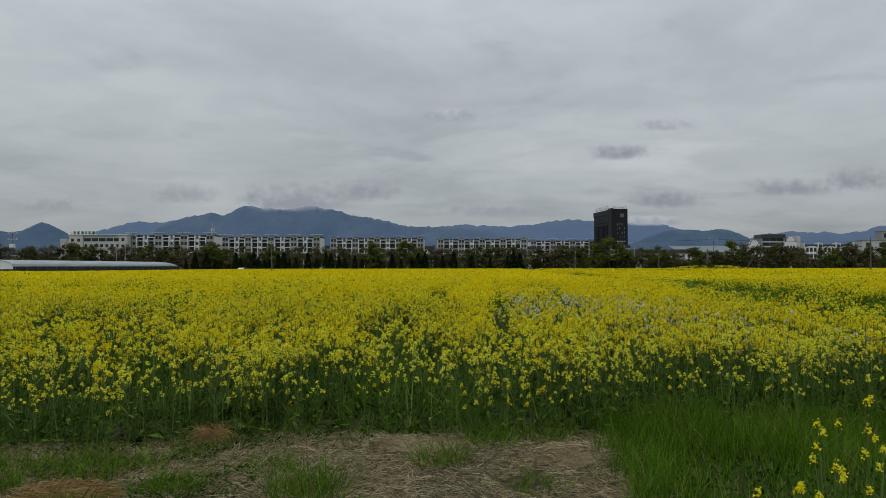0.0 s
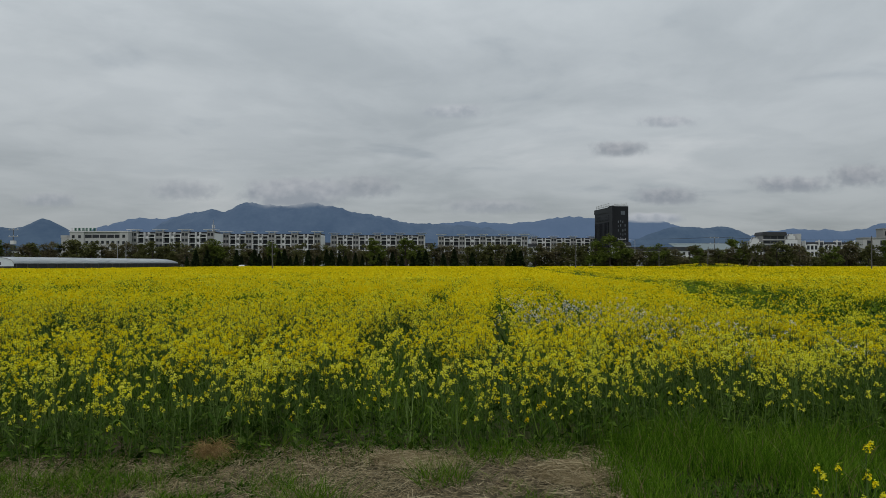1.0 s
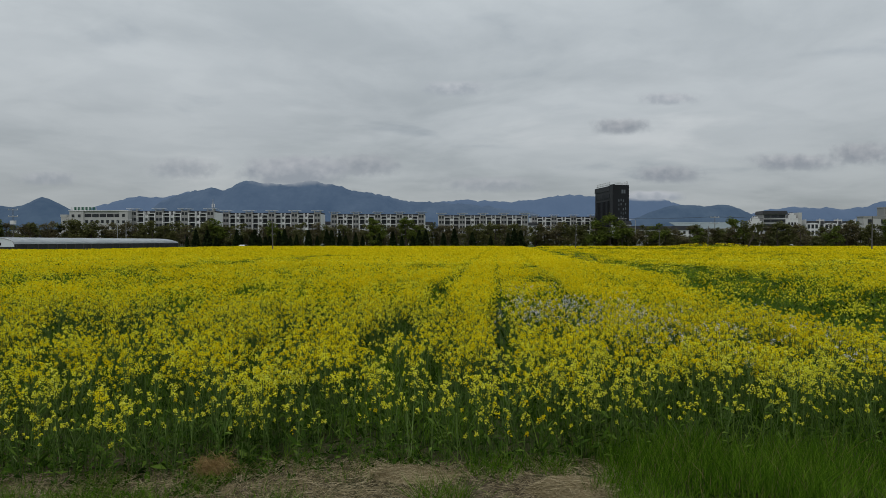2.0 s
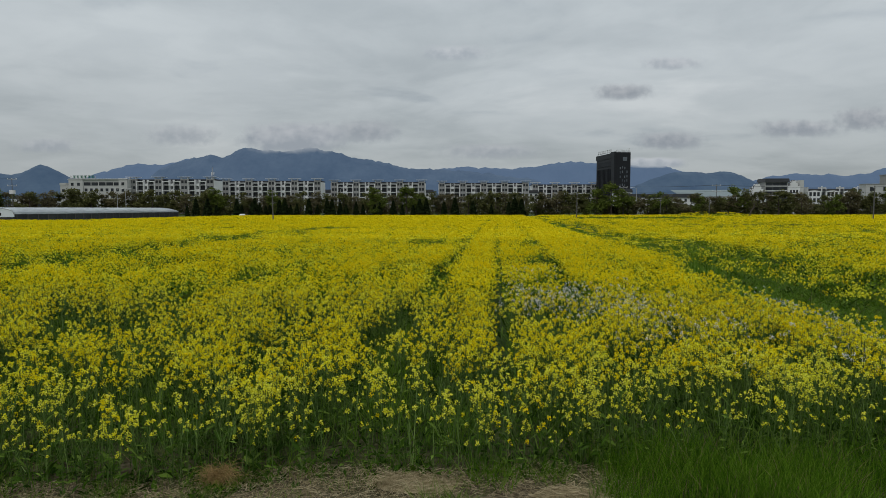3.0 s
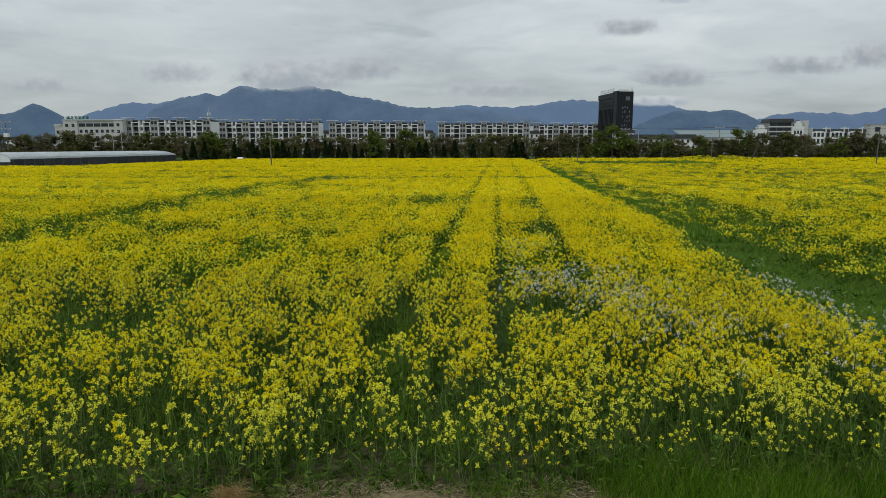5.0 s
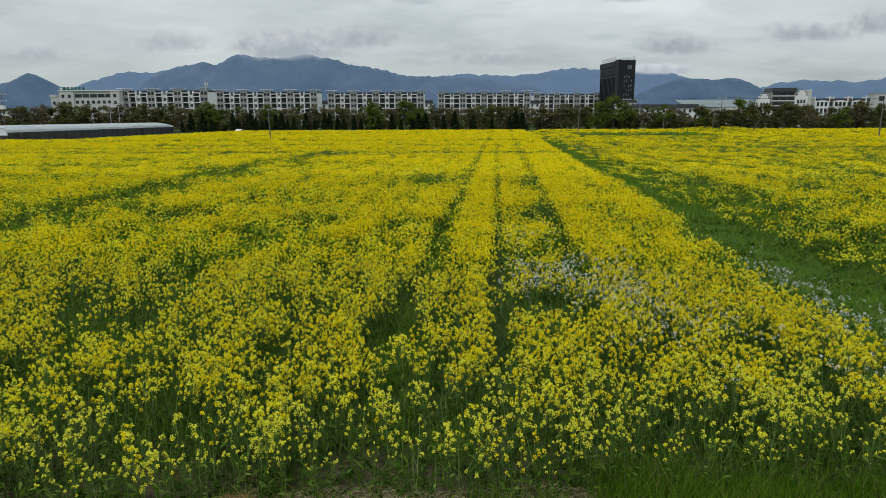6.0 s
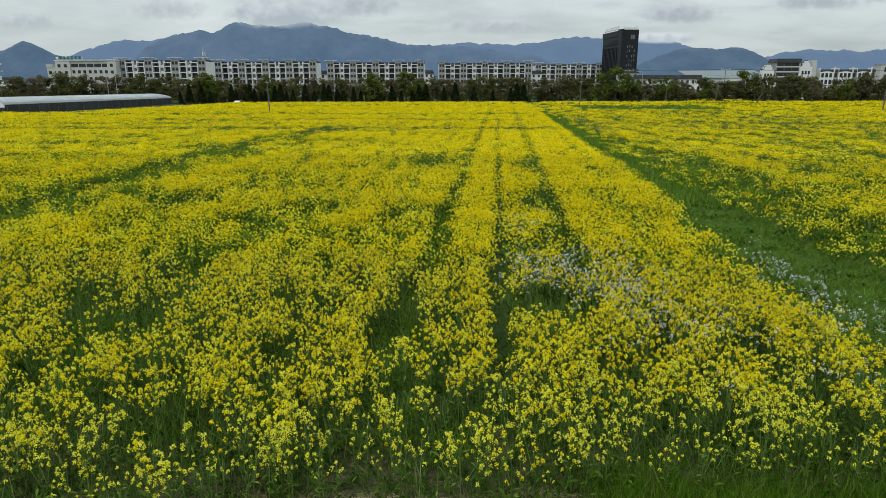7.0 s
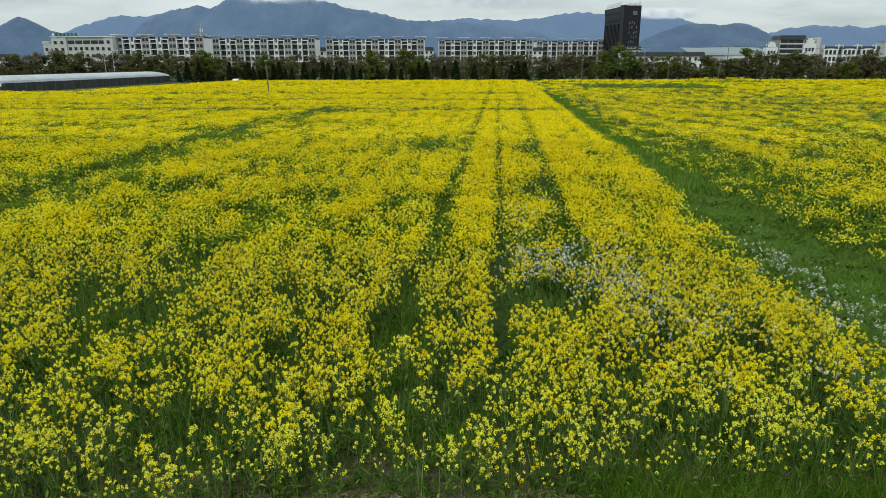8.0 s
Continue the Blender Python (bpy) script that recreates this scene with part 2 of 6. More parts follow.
SOIL = ground_material()

# ---- building helpers ----
rng = np.random.default_rng(7)
TURN = radians(5.04)  # the town's streets stand five degrees off the rows of the field


def town(s, d):
    """World x, y of a place s metres to the right and d metres ahead on the town's grid."""
    return 0.07 + s * math.cos(TURN) - d * math.sin(TURN), 0.45 + s * math.sin(TURN) + d * math.cos(TURN)


def town_pose(s, d, z=0.0, turn=0.0):
    x, y = town(s, d)
    return pose(x, y, z, 0, 0, math.degrees(TURN) + turn)


def mesh_of(name, bm, materials):
    me = bpy.data.meshes.new(name)
    bm.to_mesh(me)
    bm.free()
    for m in materials if isinstance(materials, (list, tuple)) else [materials]:
        me.materials.append(m)
    return me


def part(name, bm, mat, parent, label="", m=None):
    ob = new(name, bm if isinstance(bm, bpy.types.Mesh) else mesh_of(name, bm, mat))
    ob.parent = parent
    if m is not None:
        ob.matrix_basis = m
    return tagged(ob, label)


def thing(name, label, category, m=None, group="", kind=""):
    ob = new(name)
    ob.empty_display_size = 0.3
    if m is not None:
        ob.matrix_basis = m
    return tagged(ob, label, category, group, kind)


def box(bm, x0, x1, y0, y1, z0, z1, mi=0):
    v = [bm.verts.new((x, y, z)) for x in (x0, x1) for y in (y0, y1) for z in (z0, z1)]
    for f in ((0, 1, 3, 2), (4, 6, 7, 5), (0, 4, 5, 1), (2, 3, 7, 6), (0, 2, 6, 4), (1, 5, 7, 3)):
        bm.faces.new([v[i] for i in f]).material_index = mi
    return bm


def boxes(*specs):
    bm = bmesh.new()
    for s in specs:
        box(bm, *s)
    return bm


def tube(bm, pts, radii, sides=6, mi=0):
    """A tapered round limb along pts."""
    rings = []
    for i, p in enumerate(pts):
        p = Vector(p)
        d = (Vector(pts[min(i + 1, len(pts) - 1)]) - Vector(pts[max(i - 1, 0)])).normalized()
        a = d.orthogonal().normalized()
        b = d.cross(a)
        rings.append([bm.verts.new(p + radii[i] * (a * math.cos(2 * math.pi * k / sides) + b * math.sin(2 * math.pi * k / sides))) for k in range(sides)])
    for r0, r1 in zip(rings, rings[1:]):
        for k in range(sides):
            bm.faces.new((r0[k], r0[(k + 1) % sides], r1[(k + 1) % sides], r1[k])).material_index = mi
    bm.faces.new(rings[-1]).material_index = mi
    bm.faces.new(rings[0][::-1]).material_index = mi
    return bm


def prism(bm, outline, y0, y1, mi=0):
    """An outline in x, z drawn out from y0 to y1."""
    a = [bm.verts.new((x, y0, z)) for x, z in outline]
    b = [bm.verts.new((x, y1, z)) for x, z in outline]
    n = len(outline)
    bm.faces.new(a).material_index = mi
    bm.faces.new(b[::-1]).material_index = mi
    for i in range(n):
        bm.faces.new((a[i], b[i], b[(i + 1) % n], a[(i + 1) % n])).material_index = mi
    return bm


class Soup:
    """Many small loose faces gathered as arrays and written into one mesh."""

    def __init__(self):
        self.verts, self.faces, self.mats, self.count = [], [], [], 0
        self.tri_faces, self.tri_mats = [], []

    def tris(self, p, mi):
        """p: n x 3 x 3 corners; mi: one material or one for each."""
        n = len(p)
        if not n:
            return
        self.verts.append(p.reshape(-1, 3))
        self.tri_faces.append(np.arange(n * 3).reshape(n, 3) + self.count)
        self.tri_mats.append(np.broadcast_to(np.asarray(mi), (n,)))
        self.count += n * 3

    def strips(self, p, mi):
        """p: n x k x 2 x 3, ribbons of k-1 joined quads."""
        n, k = p.shape[:2]
        if not n:
            return
        self.verts.append(p.reshape(-1, 3))
        base = np.arange(n)[:, None] * (2 * k) + np.arange(k - 1)[None] * 2
        f = np.stack([base, base + 1, base + 3, base + 2], -1).reshape(-1, 4) + self.count
        self.faces.append(f)
        self.mats.append(np.repeat(np.broadcast_to(np.asarray(mi), (n,)), k - 1))
        self.count += n * k * 2

    def mesh(self, name, materials):
        f4 = np.concatenate(self.faces) if self.faces else np.zeros((0, 4), int)
        f3 = np.concatenate(self.tri_faces) if self.tri_faces else np.zeros((0, 3), int)
        v, mi = np.concatenate(self.verts), np.concatenate(self.mats + self.tri_mats)
        loops = np.concatenate([f4.ravel(), f3.ravel()])
        starts = np.concatenate([np.arange(len(f4)) * 4, f4.size + np.arange(len(f3)) * 3])
        me = bpy.data.meshes.new(name)
        me.vertices.add(len(v))
        me.vertices.foreach_set("co", v.astype(np.float32).ravel())
        me.loops.add(len(loops))
        me.loops.foreach_set("vertex_index", loops.astype(np.int32))
        me.polygons.add(len(starts))
        me.polygons.foreach_set("loop_start", starts.astype(np.int32))
        me.polygons.foreach_set("material_index", mi.astype(np.int32))
        for m in materials:
            me.materials.append(m)
        me.update(calc_edges=True)
        return me


def unit(v):
    return v / np.maximum(np.linalg.norm(v, axis=-1, keepdims=True), 1e-9)


def flakes(centre, size, up=0.6, aspect=1.0):
    """A square flake at each centre, turned at random, its face leaning upwards by `up`."""
    n = len(centre)
    nrm = rng.normal(size=(n, 3))
    nrm[:, 2] = np.abs(nrm[:, 2]) + up * 2
    nrm = unit(nrm)
    u = unit(np.cross(nrm, rng.normal(size=(n, 3))))
    v = np.cross(nrm, u)
    s = np.broadcast_to(np.asarray(size), (n,))[:, None] / 2
    u, v = u * s, v * s * aspect
    return np.stack([centre - u - v, centre + u - v, centre + u + v, centre - u + v], 1)


def petals(centre, size, up=0.5):
    """A three-cornered petal at each centre, turned at random."""
    q = flakes(centre, size, up)
    tip = (q[:, 2] + q[:, 3]) / 2 + (q[:, 2] - q[:, 1]) * 0.3
    return np.stack([q[:, 0], q[:, 1], tip], 1)


def ribbons(root, tip, width, bend=0.0, k=3, tipw=0.15):
    """Tapered ribbons from root to tip, bowed by gravity."""
    n = len(root)
    d = tip - root
    side = unit(np.cross(d, rng.normal(size=(n, 3))))
    t = np.linspace(0, 1, k)[None, :, None]
    line = root[:, None] + d[:, None] * t
    line[..., 2] += (np.broadcast_to(np.asarray(bend), (n,))[:, None] * (np.sin(np.linspace(0, 1, k) * math.pi))[None])
    w = (1 - (1 - tipw) * np.linspace(0, 1, k) ** 1.5)[None, :, None] * np.broadcast_to(np.asarray(width), (n,))[:, None, None] / 2
    off = side[:, None] * w
    return np.stack([line - off, line + off], 2)


def leaves(root, tip, width, droop):
    """Pointed oval leaves, widest in the middle and drooping at the end."""
    n = len(root)
    d = tip - root
    side = unit(np.cross(d, np.array([0, 0, 1.0]) + rng.normal(size=(n, 3)) * 0.5))
    k = 3
    t = np.linspace(0, 1, k)
    line = root[:, None] + d[:, None] * t[None, :, None]
    line[..., 2] -= np.broadcast_to(np.asarray(droop), (n,))[:, None] * (t ** 2)[None]
    prof = np.array([0.3, 1.0, 0.08])[None, :, None]
    off = side[:, None] * prof * np.broadcast_to(np.asarray(width), (n,))[:, None, None] / 2
    return np.stack([line - off, line + off], 2)


def value_noise(x, y, seed=0):
    """Smooth random field in 0..1 over the plan."""
    xi, yi = np.floor(x).astype(int), np.floor(y).astype(int)
    fx, fy = x - xi, y - yi
    fx, fy = fx * fx * (3 - 2 * fx), fy * fy * (3 - 2 * fy)

    def h(a, b):
        v = np.sin(a * 127.1 + b * 311.7 + seed * 74.7) * 43758.5453
        return v - np.floor(v)

    return (h(xi, yi) * (1 - fx) + h(xi + 1, yi) * fx) * (1 - fy) + (h(xi, yi + 1) * (1 - fx) + h(xi + 1, yi + 1) * fx) * fy


def fractal(x, y, seed=0):
    return (value_noise(x, y, seed) * 0.55 + value_noise(x * 2.1, y * 2.1, seed + 3) * 0.3 + value_noise(x * 4.3, y * 4.3, seed + 5) * 0.15)


# ---- ground: one sheet to the horizon ----
def build_ground():
    t = np.linspace(-1, 1, 141)
    gx = np.sign(t) * (np.abs(t) * 18 + np.abs(t) ** 7 * 4900)
    t2 = np.linspace(0, 1, 150)
    gy = -40 + t2 * 60 + t2 ** 8 * 4800 - (1 - t2) ** 6 * 400
    X, Y = np.meshgrid(gx, gy)
    near = np.exp(-((X / 14) ** 2) - (((Y - 6) / 10) ** 2))
    Z = (fractal(X * 1.3, Y * 1.3, 2) - 0.5) * 0.10 * near + (fractal(X * 5, Y * 5, 9) - 0.5) * 0.035 * near
    nx, ny = len(gx), len(gy)
    verts = np.stack([X, Y, Z], -1).reshape(-1, 3)
    idx = np.arange(nx * ny).reshape(ny, nx)
    f = np.stack([idx[:-1, :-1], idx[:-1, 1:], idx[1:, 1:], idx[1:, :-1]], -1).reshape(-1, 4)
    s = Soup()
    s.verts, s.faces, s.mats = [verts], [f], [np.zeros(len(f))]
    me = s.mesh("ground", [SOIL])
    me.polygons.foreach_set("use_smooth", np.ones(len(f), bool))
    return tagged(new("ground", me), "flat brown soil with straw litter and weeds", "ground", kind="structure")


build_ground()


# ---- mountains ----
def mountain_range(key, label, depth, half, peaks, floor, tree_line):
    ss = np.linspace(min(p[0] for p in peaks) - 900, max(p[0] for p in peaks) + 900, 460)
    tt = np.linspace(-1, 1, 17)
    c, h, w = (np.array([p[i] for p in peaks], float) for i in range(3))
    ridge = (np.sum((h * np.exp(-np.abs((ss[:, None] - c) / w) ** 2)) ** 4, 1) + floor ** 4) ** 0.25
    ridge = ridge + (fractal(ss / 60, ss * 0 + 3, 8) - 0.5) * tree_line * 0.9 + (fractal(ss / 17, ss * 0 + 9, 12) - 0.5) * tree_line * 0.55
    S, T = np.meshgrid(ss, tt)
    spur = fractal(S / 160, T * 2.2 + 5, 4) - 0.5
    Z = ridge[None] * np.clip(1 - np.abs(T + spur * 0.5 * np.abs(T)) ** 1.15, 0, 1)
    Z += (fractal(S / 45, T * 5, 6) - 0.5) * tree_line * (1 - np.abs(T))
    D = depth + T * half
    X = 0.07 + S * math.cos(TURN) - D * math.sin(TURN)
    Y = 0.45 + S * math.sin(TURN) + D * math.cos(TURN)
    idx = np.arange(S.size).reshape(S.shape)
    s = Soup()
    f = np.stack([idx[:-1, :-1], idx[:-1, 1:], idx[1:, 1:], idx[1:, :-1]], -1).reshape(-1, 4)
    s.verts, s.faces, s.mats = [np.stack([X, Y, Z - 3], -1).reshape(-1, 3)], [f], [np.zeros(len(f))]
    me = s.mesh("backdrop_mountain", [HAZED_MOUNTAIN[key]])
    me.polygons.foreach_set("use_smooth", np.ones(len(f), bool))
    return tagged(new("backdrop_mountain", me), label, "mountain", kind="structure")


mountain_range("far", "forested mountain range under low cloud, blue haze in its colour", 4200, 350,
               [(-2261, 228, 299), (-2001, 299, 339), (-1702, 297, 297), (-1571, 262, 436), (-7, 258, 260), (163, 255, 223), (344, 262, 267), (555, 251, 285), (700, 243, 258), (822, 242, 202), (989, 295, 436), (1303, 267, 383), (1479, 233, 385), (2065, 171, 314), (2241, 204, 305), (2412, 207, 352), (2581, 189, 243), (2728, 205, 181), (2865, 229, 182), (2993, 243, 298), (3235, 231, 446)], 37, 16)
mountain_range("main", "dark forested mountain with a long ridge, blue haze in its colour", 3800, 420,
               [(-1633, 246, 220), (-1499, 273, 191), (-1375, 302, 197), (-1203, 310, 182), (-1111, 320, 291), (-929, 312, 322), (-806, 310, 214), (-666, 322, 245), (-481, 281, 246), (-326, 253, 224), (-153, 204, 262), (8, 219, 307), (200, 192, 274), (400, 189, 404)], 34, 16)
mountain_range("near", "dark wooded hill with a rounded top, blue haze in its colour", 3000, 300, [(-2900, 150, 400), (-2315, 155, 319), (-2073, 168, 319), (-1883, 201, 160), (-1759, 152, 206)], 27, 9)
mountain_range("near", "dark wooded hill with a broad top, blue haze in its colour", 3000, 300, [(999, 138, 206), (1102, 157, 176), (1202, 152, 176), (1313, 168, 161), (1402, 130, 138)], 27, 9)


def low_cloud(label, s, d, z, wide, high, grey, thick=1.0):
    """A soft scrap of low cloud that hangs on the ridge."""
    m = bpy.data.materials.new("low_cloud")
    m.use_nodes = True
    n, l = m.node_tree.nodes, m.node_tree.links
    n.remove(n["Principled BSDF"])
    em, tr, mx = n.new("ShaderNodeEmission"), n.new("ShaderNodeBsdfTransparent"), n.new("ShaderNodeMixShader")
    em.inputs["Color"].default_value, em.inputs["Strength"].default_value = (grey * 0.93, grey, grey * 1.06, 1), 1.0
    tc, ns, sep = n.new("ShaderNodeTexCoord"), n.new("ShaderNodeTexNoise"), n.new("ShaderNodeSeparateXYZ")
    mp = n.new("ShaderNodeMapping")
    mp.inputs["Scale"].default_value = (wide / 120, 1.0, high / 95)
    mp.inputs["Location"].default_value = (s * 0.013, 0.0, z * 0.017)
    l.new(tc.outputs["Generated"], mp.inputs["Vector"])
    l.new(mp.outputs[0], ns.inputs["Vector"])
    ns.inputs["Scale"].default_value, ns.inputs["Detail"].default_value = 1.6, 6.0
    l.new(tc.outputs["Generated"], sep.inputs[0])

    def math_node(op, a, b, clamp=False):
        x = n.new("ShaderNodeMath")
        x.operation, x.use_clamp = op, clamp
        for i, v in enumerate((a, b)):
            if isinstance(v, float):
                x.inputs[i].default_value = v
            else:
                l.new(v, x.inputs[i])
        return x.outputs[0]

    def hump(v):
        t = math_node("MULTIPLY", v, math_node("SUBTRACT", 1.0, v))
        return math_node("MULTIPLY", t, 4.0)

    shape = math_node("MULTIPLY", hump(sep.outputs["X"]), hump(sep.outputs["Z"]))
    dense = math_node("SUBTRACT", math_node("ADD", shape, ns.outputs["Fac"]), 0.72)
    l.new(math_node("MULTIPLY", math_node("MULTIPLY", dense, 2.0, True), math_node("MULTIPLY", shape, 2.5 * thick, True), True), mx.inputs[0])
    # the cloud's lit top and shaded base are put into its glow colour
    lit = n.new("ShaderNodeMix")
    lit.data_type = "RGBA"
    lit.inputs[6].default_value, lit.inputs[7].default_value = (grey * 0.84, grey * 0.95, grey * 1.05, 1), (grey * 1.42, grey * 1.5, grey * 1.56, 1)
    high_part = math_node("ADD", sep.outputs["Z"], math_node("MULTIPLY", math_node("SUBTRACT", ns.outputs["Fac"], 0.5), -1.6))
    l.new(math_node("SUBTRACT", high_part, 0.25, True), lit.inputs[0])
    l.new(lit.outputs[2], em.inputs["Color"])
    l.new(tr.outputs[0], mx.inputs[1])
    l.new(em.outputs[0], mx.inputs[2])
    l.new(mx.outputs[0], n["Material Output"].inputs[0])
    bm = bmesh.new()
    rows = [[bm.verts.new((x * wide, 40 * math.cos(x * 3), v * high)) for x in np.linspace(-0.5, 0.5, 17)] for v in np.linspace(0, 1, 5)]
    for a, b in zip(rows, rows[1:]):
        for k in range(16):
            bm.faces.new((a[k], a[k + 1], b[k + 1], b[k]))
    ob = tagged(new("backdrop_cloud", mesh_of("backdrop_cloud", bm, m)), label, "cloud", kind="structure")
    ob.matrix_basis = town_pose(s, d, z)
    return ob


low_cloud("grey scrap of low cloud on the ridge", -770, 3330, 278, 700, 190, 0.36)
low_cloud("grey scrap of low cloud on the ridge", 1210, 3700, 225, 460, 80, 0.40)
# darker scraps under the cloud deck
for s, z, wide, high, grey, thick in ((1250, 740, 520, 150, 0.34, 0.43), (1580, 390, 620, 170, 0.33, 0.43), (1590, 950, 560, 120, 0.41, 0.35), (2480, 480, 850, 160, 0.34, 0.43), (2960, 510, 620, 220, 0.33, 0.43), (330, 330, 900, 150, 0.35, 0.30),
                                      (-560, 430, 700, 220, 0.34, 0.35), (-1850, 420, 700, 200, 0.35, 0.30), (80, 1010, 640, 150, 0.43, 0.30), (-2800, 380, 600, 140, 0.36, 0.30)):
    low_cloud("soft dark grey scrap of cloud below the overcast", s, 4500, z, wide, high, grey, thick)


# ---- the town ----
def window_mesh(w, h, frame_mat, glass):
    """A window's frame, one closed ring, and its pane set back in it; both face -y."""
    bm = bmesh.new()
    t = 0.09
    rings = [[bm.verts.new((x, y, z)) for x, z in ((-a, b), (a, b), (a, h - b), (-a, h - b))] for a, b, y in ((w / 2, 0, 0.05), (w / 2, 0, -0.06), (w / 2 - t, t, -0.06), (w / 2 - t, t, 0.05))]
    for p, q in zip(rings, rings[1:] + rings[:1]):
        for k in range(4):
            bm.faces.new((p[k], p[(k + 1) % 4], q[(k + 1) % 4], q[k]))
    return mesh_of("window", bm, frame_mat), mesh_of("pane", boxes((-w / 2 + t, w / 2 - t, 0.0, 0.03, t, h - t)), glass)


def add_window(pair, parent, x, y, z):
    ob = part("window", pair[0], None, parent, "", Matrix.Translation((x, y, z)))
    part("pane", pair[1], None, ob)
    return ob


STOREY = 2.9
WIN_SMALL = window_mesh(1.1, 1.5, DARK_WALL, GLASS)
WIN_NARROW = window_mesh(0.8, 1.3, WHITE_WALL, GLASS)
WIN_WIDE = window_mesh(2.55, 2.1, DARK_WALL, GLASS)


def apartment_block(periods, label, m):
    """A long six-storey block: grey stair bays with flat canopies between white balcony fronts."""
    GB, WB, N = 3.4, 8.5, 6
    width = GB + periods * (GB + WB)
    top = N * STOREY
    ob = thing("apartment_block", label, "apartment building", m, "apartment blocks beyond the trees")
    part("body", boxes((0, width, 1.5, 12, 0, top - 1.0), (0.8, width - 0.8, 2.6, 11, top - 1.0, top - 0.3)), DARK_WALL, ob)
    part("end_wall", boxes((-0.25, 0, 0.2, 12.1, 0, top - 0.6)), WHITE_WALL, ob, "white end wall")
    part("end_wall", boxes((width, width + 0.25, 0.2, 12.1, 0, top - 0.6)), WHITE_WALL, ob, "white end wall")
    part("roof", boxes((-0.3, width + 0.3, 2.2, 11.4, top - 0.3, top + 0.1)), SLATE, ob, "dark flat roof")
    bay = mesh_of("bay", boxes((0, GB, -0.1, 1.5, 0, top + 0.2), (0.0, GB, 1.5, 3.2, top + 0.1, top + 0.4)), GREY_WALL)
    slab = mesh_of("roof_canopy", boxes((-1.3, GB + 1.3, -0.9, 3.4, top + 1.05, top + 1.22), *[(x, x + 0.22, y, y + 0.22, top + 0.2, top + 1.05) for x in (0.1, GB - 0.32) for y in (-0.05, 1.2)]), WHITE_WALL)
    front = bmesh.new()
    ht = N * STOREY - 0.9
    for x in (0, 3.1, 5.05, WB - 0.35):
        box(front, x, x + 0.35, -0.35, 1.5, 0, ht + (0.7 if 3 < x < 6 else 0))
    for k in range(1, N):
        z = k * STOREY
        for x0, x1 in ((0.35, 3.1), (5.4, WB - 0.35)):
            box(front, x0, x1, -0.3, 1.5, z - 0.1, z + 0.08)
            box(front, x0, x1, -0.3, -0.2, z + 0.08, z + 0.2)
    for x0, x1 in ((0.35, 3.1), (5.4, WB - 0.35)):
        box(front, x0, x1, -0.32, 1.5, ht - 0.4, ht)
    for k in range(1, N):
        box(front, 3.45, 5.05, 0.3, 1.5, k * STOREY - 0.5, k * STOREY + 0.75)
    front = mesh_of("balcony_front", front, WHITE_WALL)
    rail = mesh_of("balcony_rail", boxes((0, 2.75, -0.27, -0.22, 0, 0.5)), DARK_WALL)
    for i in range(periods + 1):
        x = i * (GB + WB)
        part("bay", bay, None, ob, "grey stair bay", Matrix.Translation((x, 0, 0)))
        part("roof_canopy", slab, None, ob, "thin white roof canopy", Matrix.Translation((x, 0, 0)))
        for k in range(1, N):
            for dx in (0.95, 2.45):
                add_window(WIN_SMALL, ob, x + dx, -0.12, k * STOREY + 0.9)
        if i == periods:
            break
        x += GB
        part("balcony_front", front, None, ob, "white balcony frame", Matrix.Translation((x, 0, 0)))
        for k in range(1, N):
            for dx in (0.35, 5.4):
                part("balcony_rail", rail, None, ob, "", Matrix.Translation((x + dx, 0, k * STOREY + 0.22)))
                add_window(WIN_WIDE, ob, x + dx + 1.375, 1.44, k * STOREY + 0.3)
            add_window(WIN_NARROW, ob, x + 4.25, 1.42, k * STOREY + 0.9)
    return ob


apartment_block(3, "six-storey grey and white apartment block behind trees", town_pose(-158.3, 322) @ Matrix.Diagonal((1.09, 1, 1, 1)))
block_long = apartment_block(4, "long six-storey grey and white apartment block behind trees", town_pose(-118.6, 343) @ Matrix.Diagonal((1.03, 1, 1, 1)))
copy_thing(block_long, town_pose(-63.4, 360))
copy_thing(block_long, town_pose(-3.0, 376))
copy_thing(block_long, town_pose(55.3, 401))


def low_house(label, w, dep, h, m, roof=SLATE, wall=WHITE_WALL, n=4, floors=2):
    ob = thing("town_house", label, "house", m, "low town houses")
    part("wall", boxes((0, w, 0, dep, 0, h)), wall, ob)
    bm = bmesh.new()
    prism(bm, [(-0.4, h), (w + 0.4, h), (w + 0.4, h + 0.25), (w - 0.3, h + 1.9), (0.3, h + 1.9), (-0.4, h + 0.25)], -0.5, dep + 0.5)
    part("roof", bm, roof, ob, "dark tiled roof" if roof is SLATE else "pale green sheet roof")
    for f in range(floors):
        for i in range(n):
            add_window(WIN_SMALL, ob, (i + 0.5) * w / n, -0.08, h - (f + 1) * 2.9 + 0.9)
    return ob


# lower white houses in the gaps between the blocks
low_house("white lower house between apartment blocks", 9, 9, 11.5, town_pose(-68.5, 366), n=3, floors=3)
low_house("white lower house between apartment blocks", 8, 9, 12.3, town_pose(-14.5, 400), n=3, floors=3)
low_house("white lower house between apartment blocks", 9, 9, 11.8, town_pose(49.2, 396), n=3, floors=3)
low_house("small white house below the dark tower", 9, 8, 10.8, town_pose(89.5, 336), n=3, floors=2)
for i in range(3):
    low_house("white house with a dark roof in a terrace", 10.5, 9, 7.6, town_pose(88 + 11.5 * i, 312 + (i % 2) * 3), n=4, floors=2)
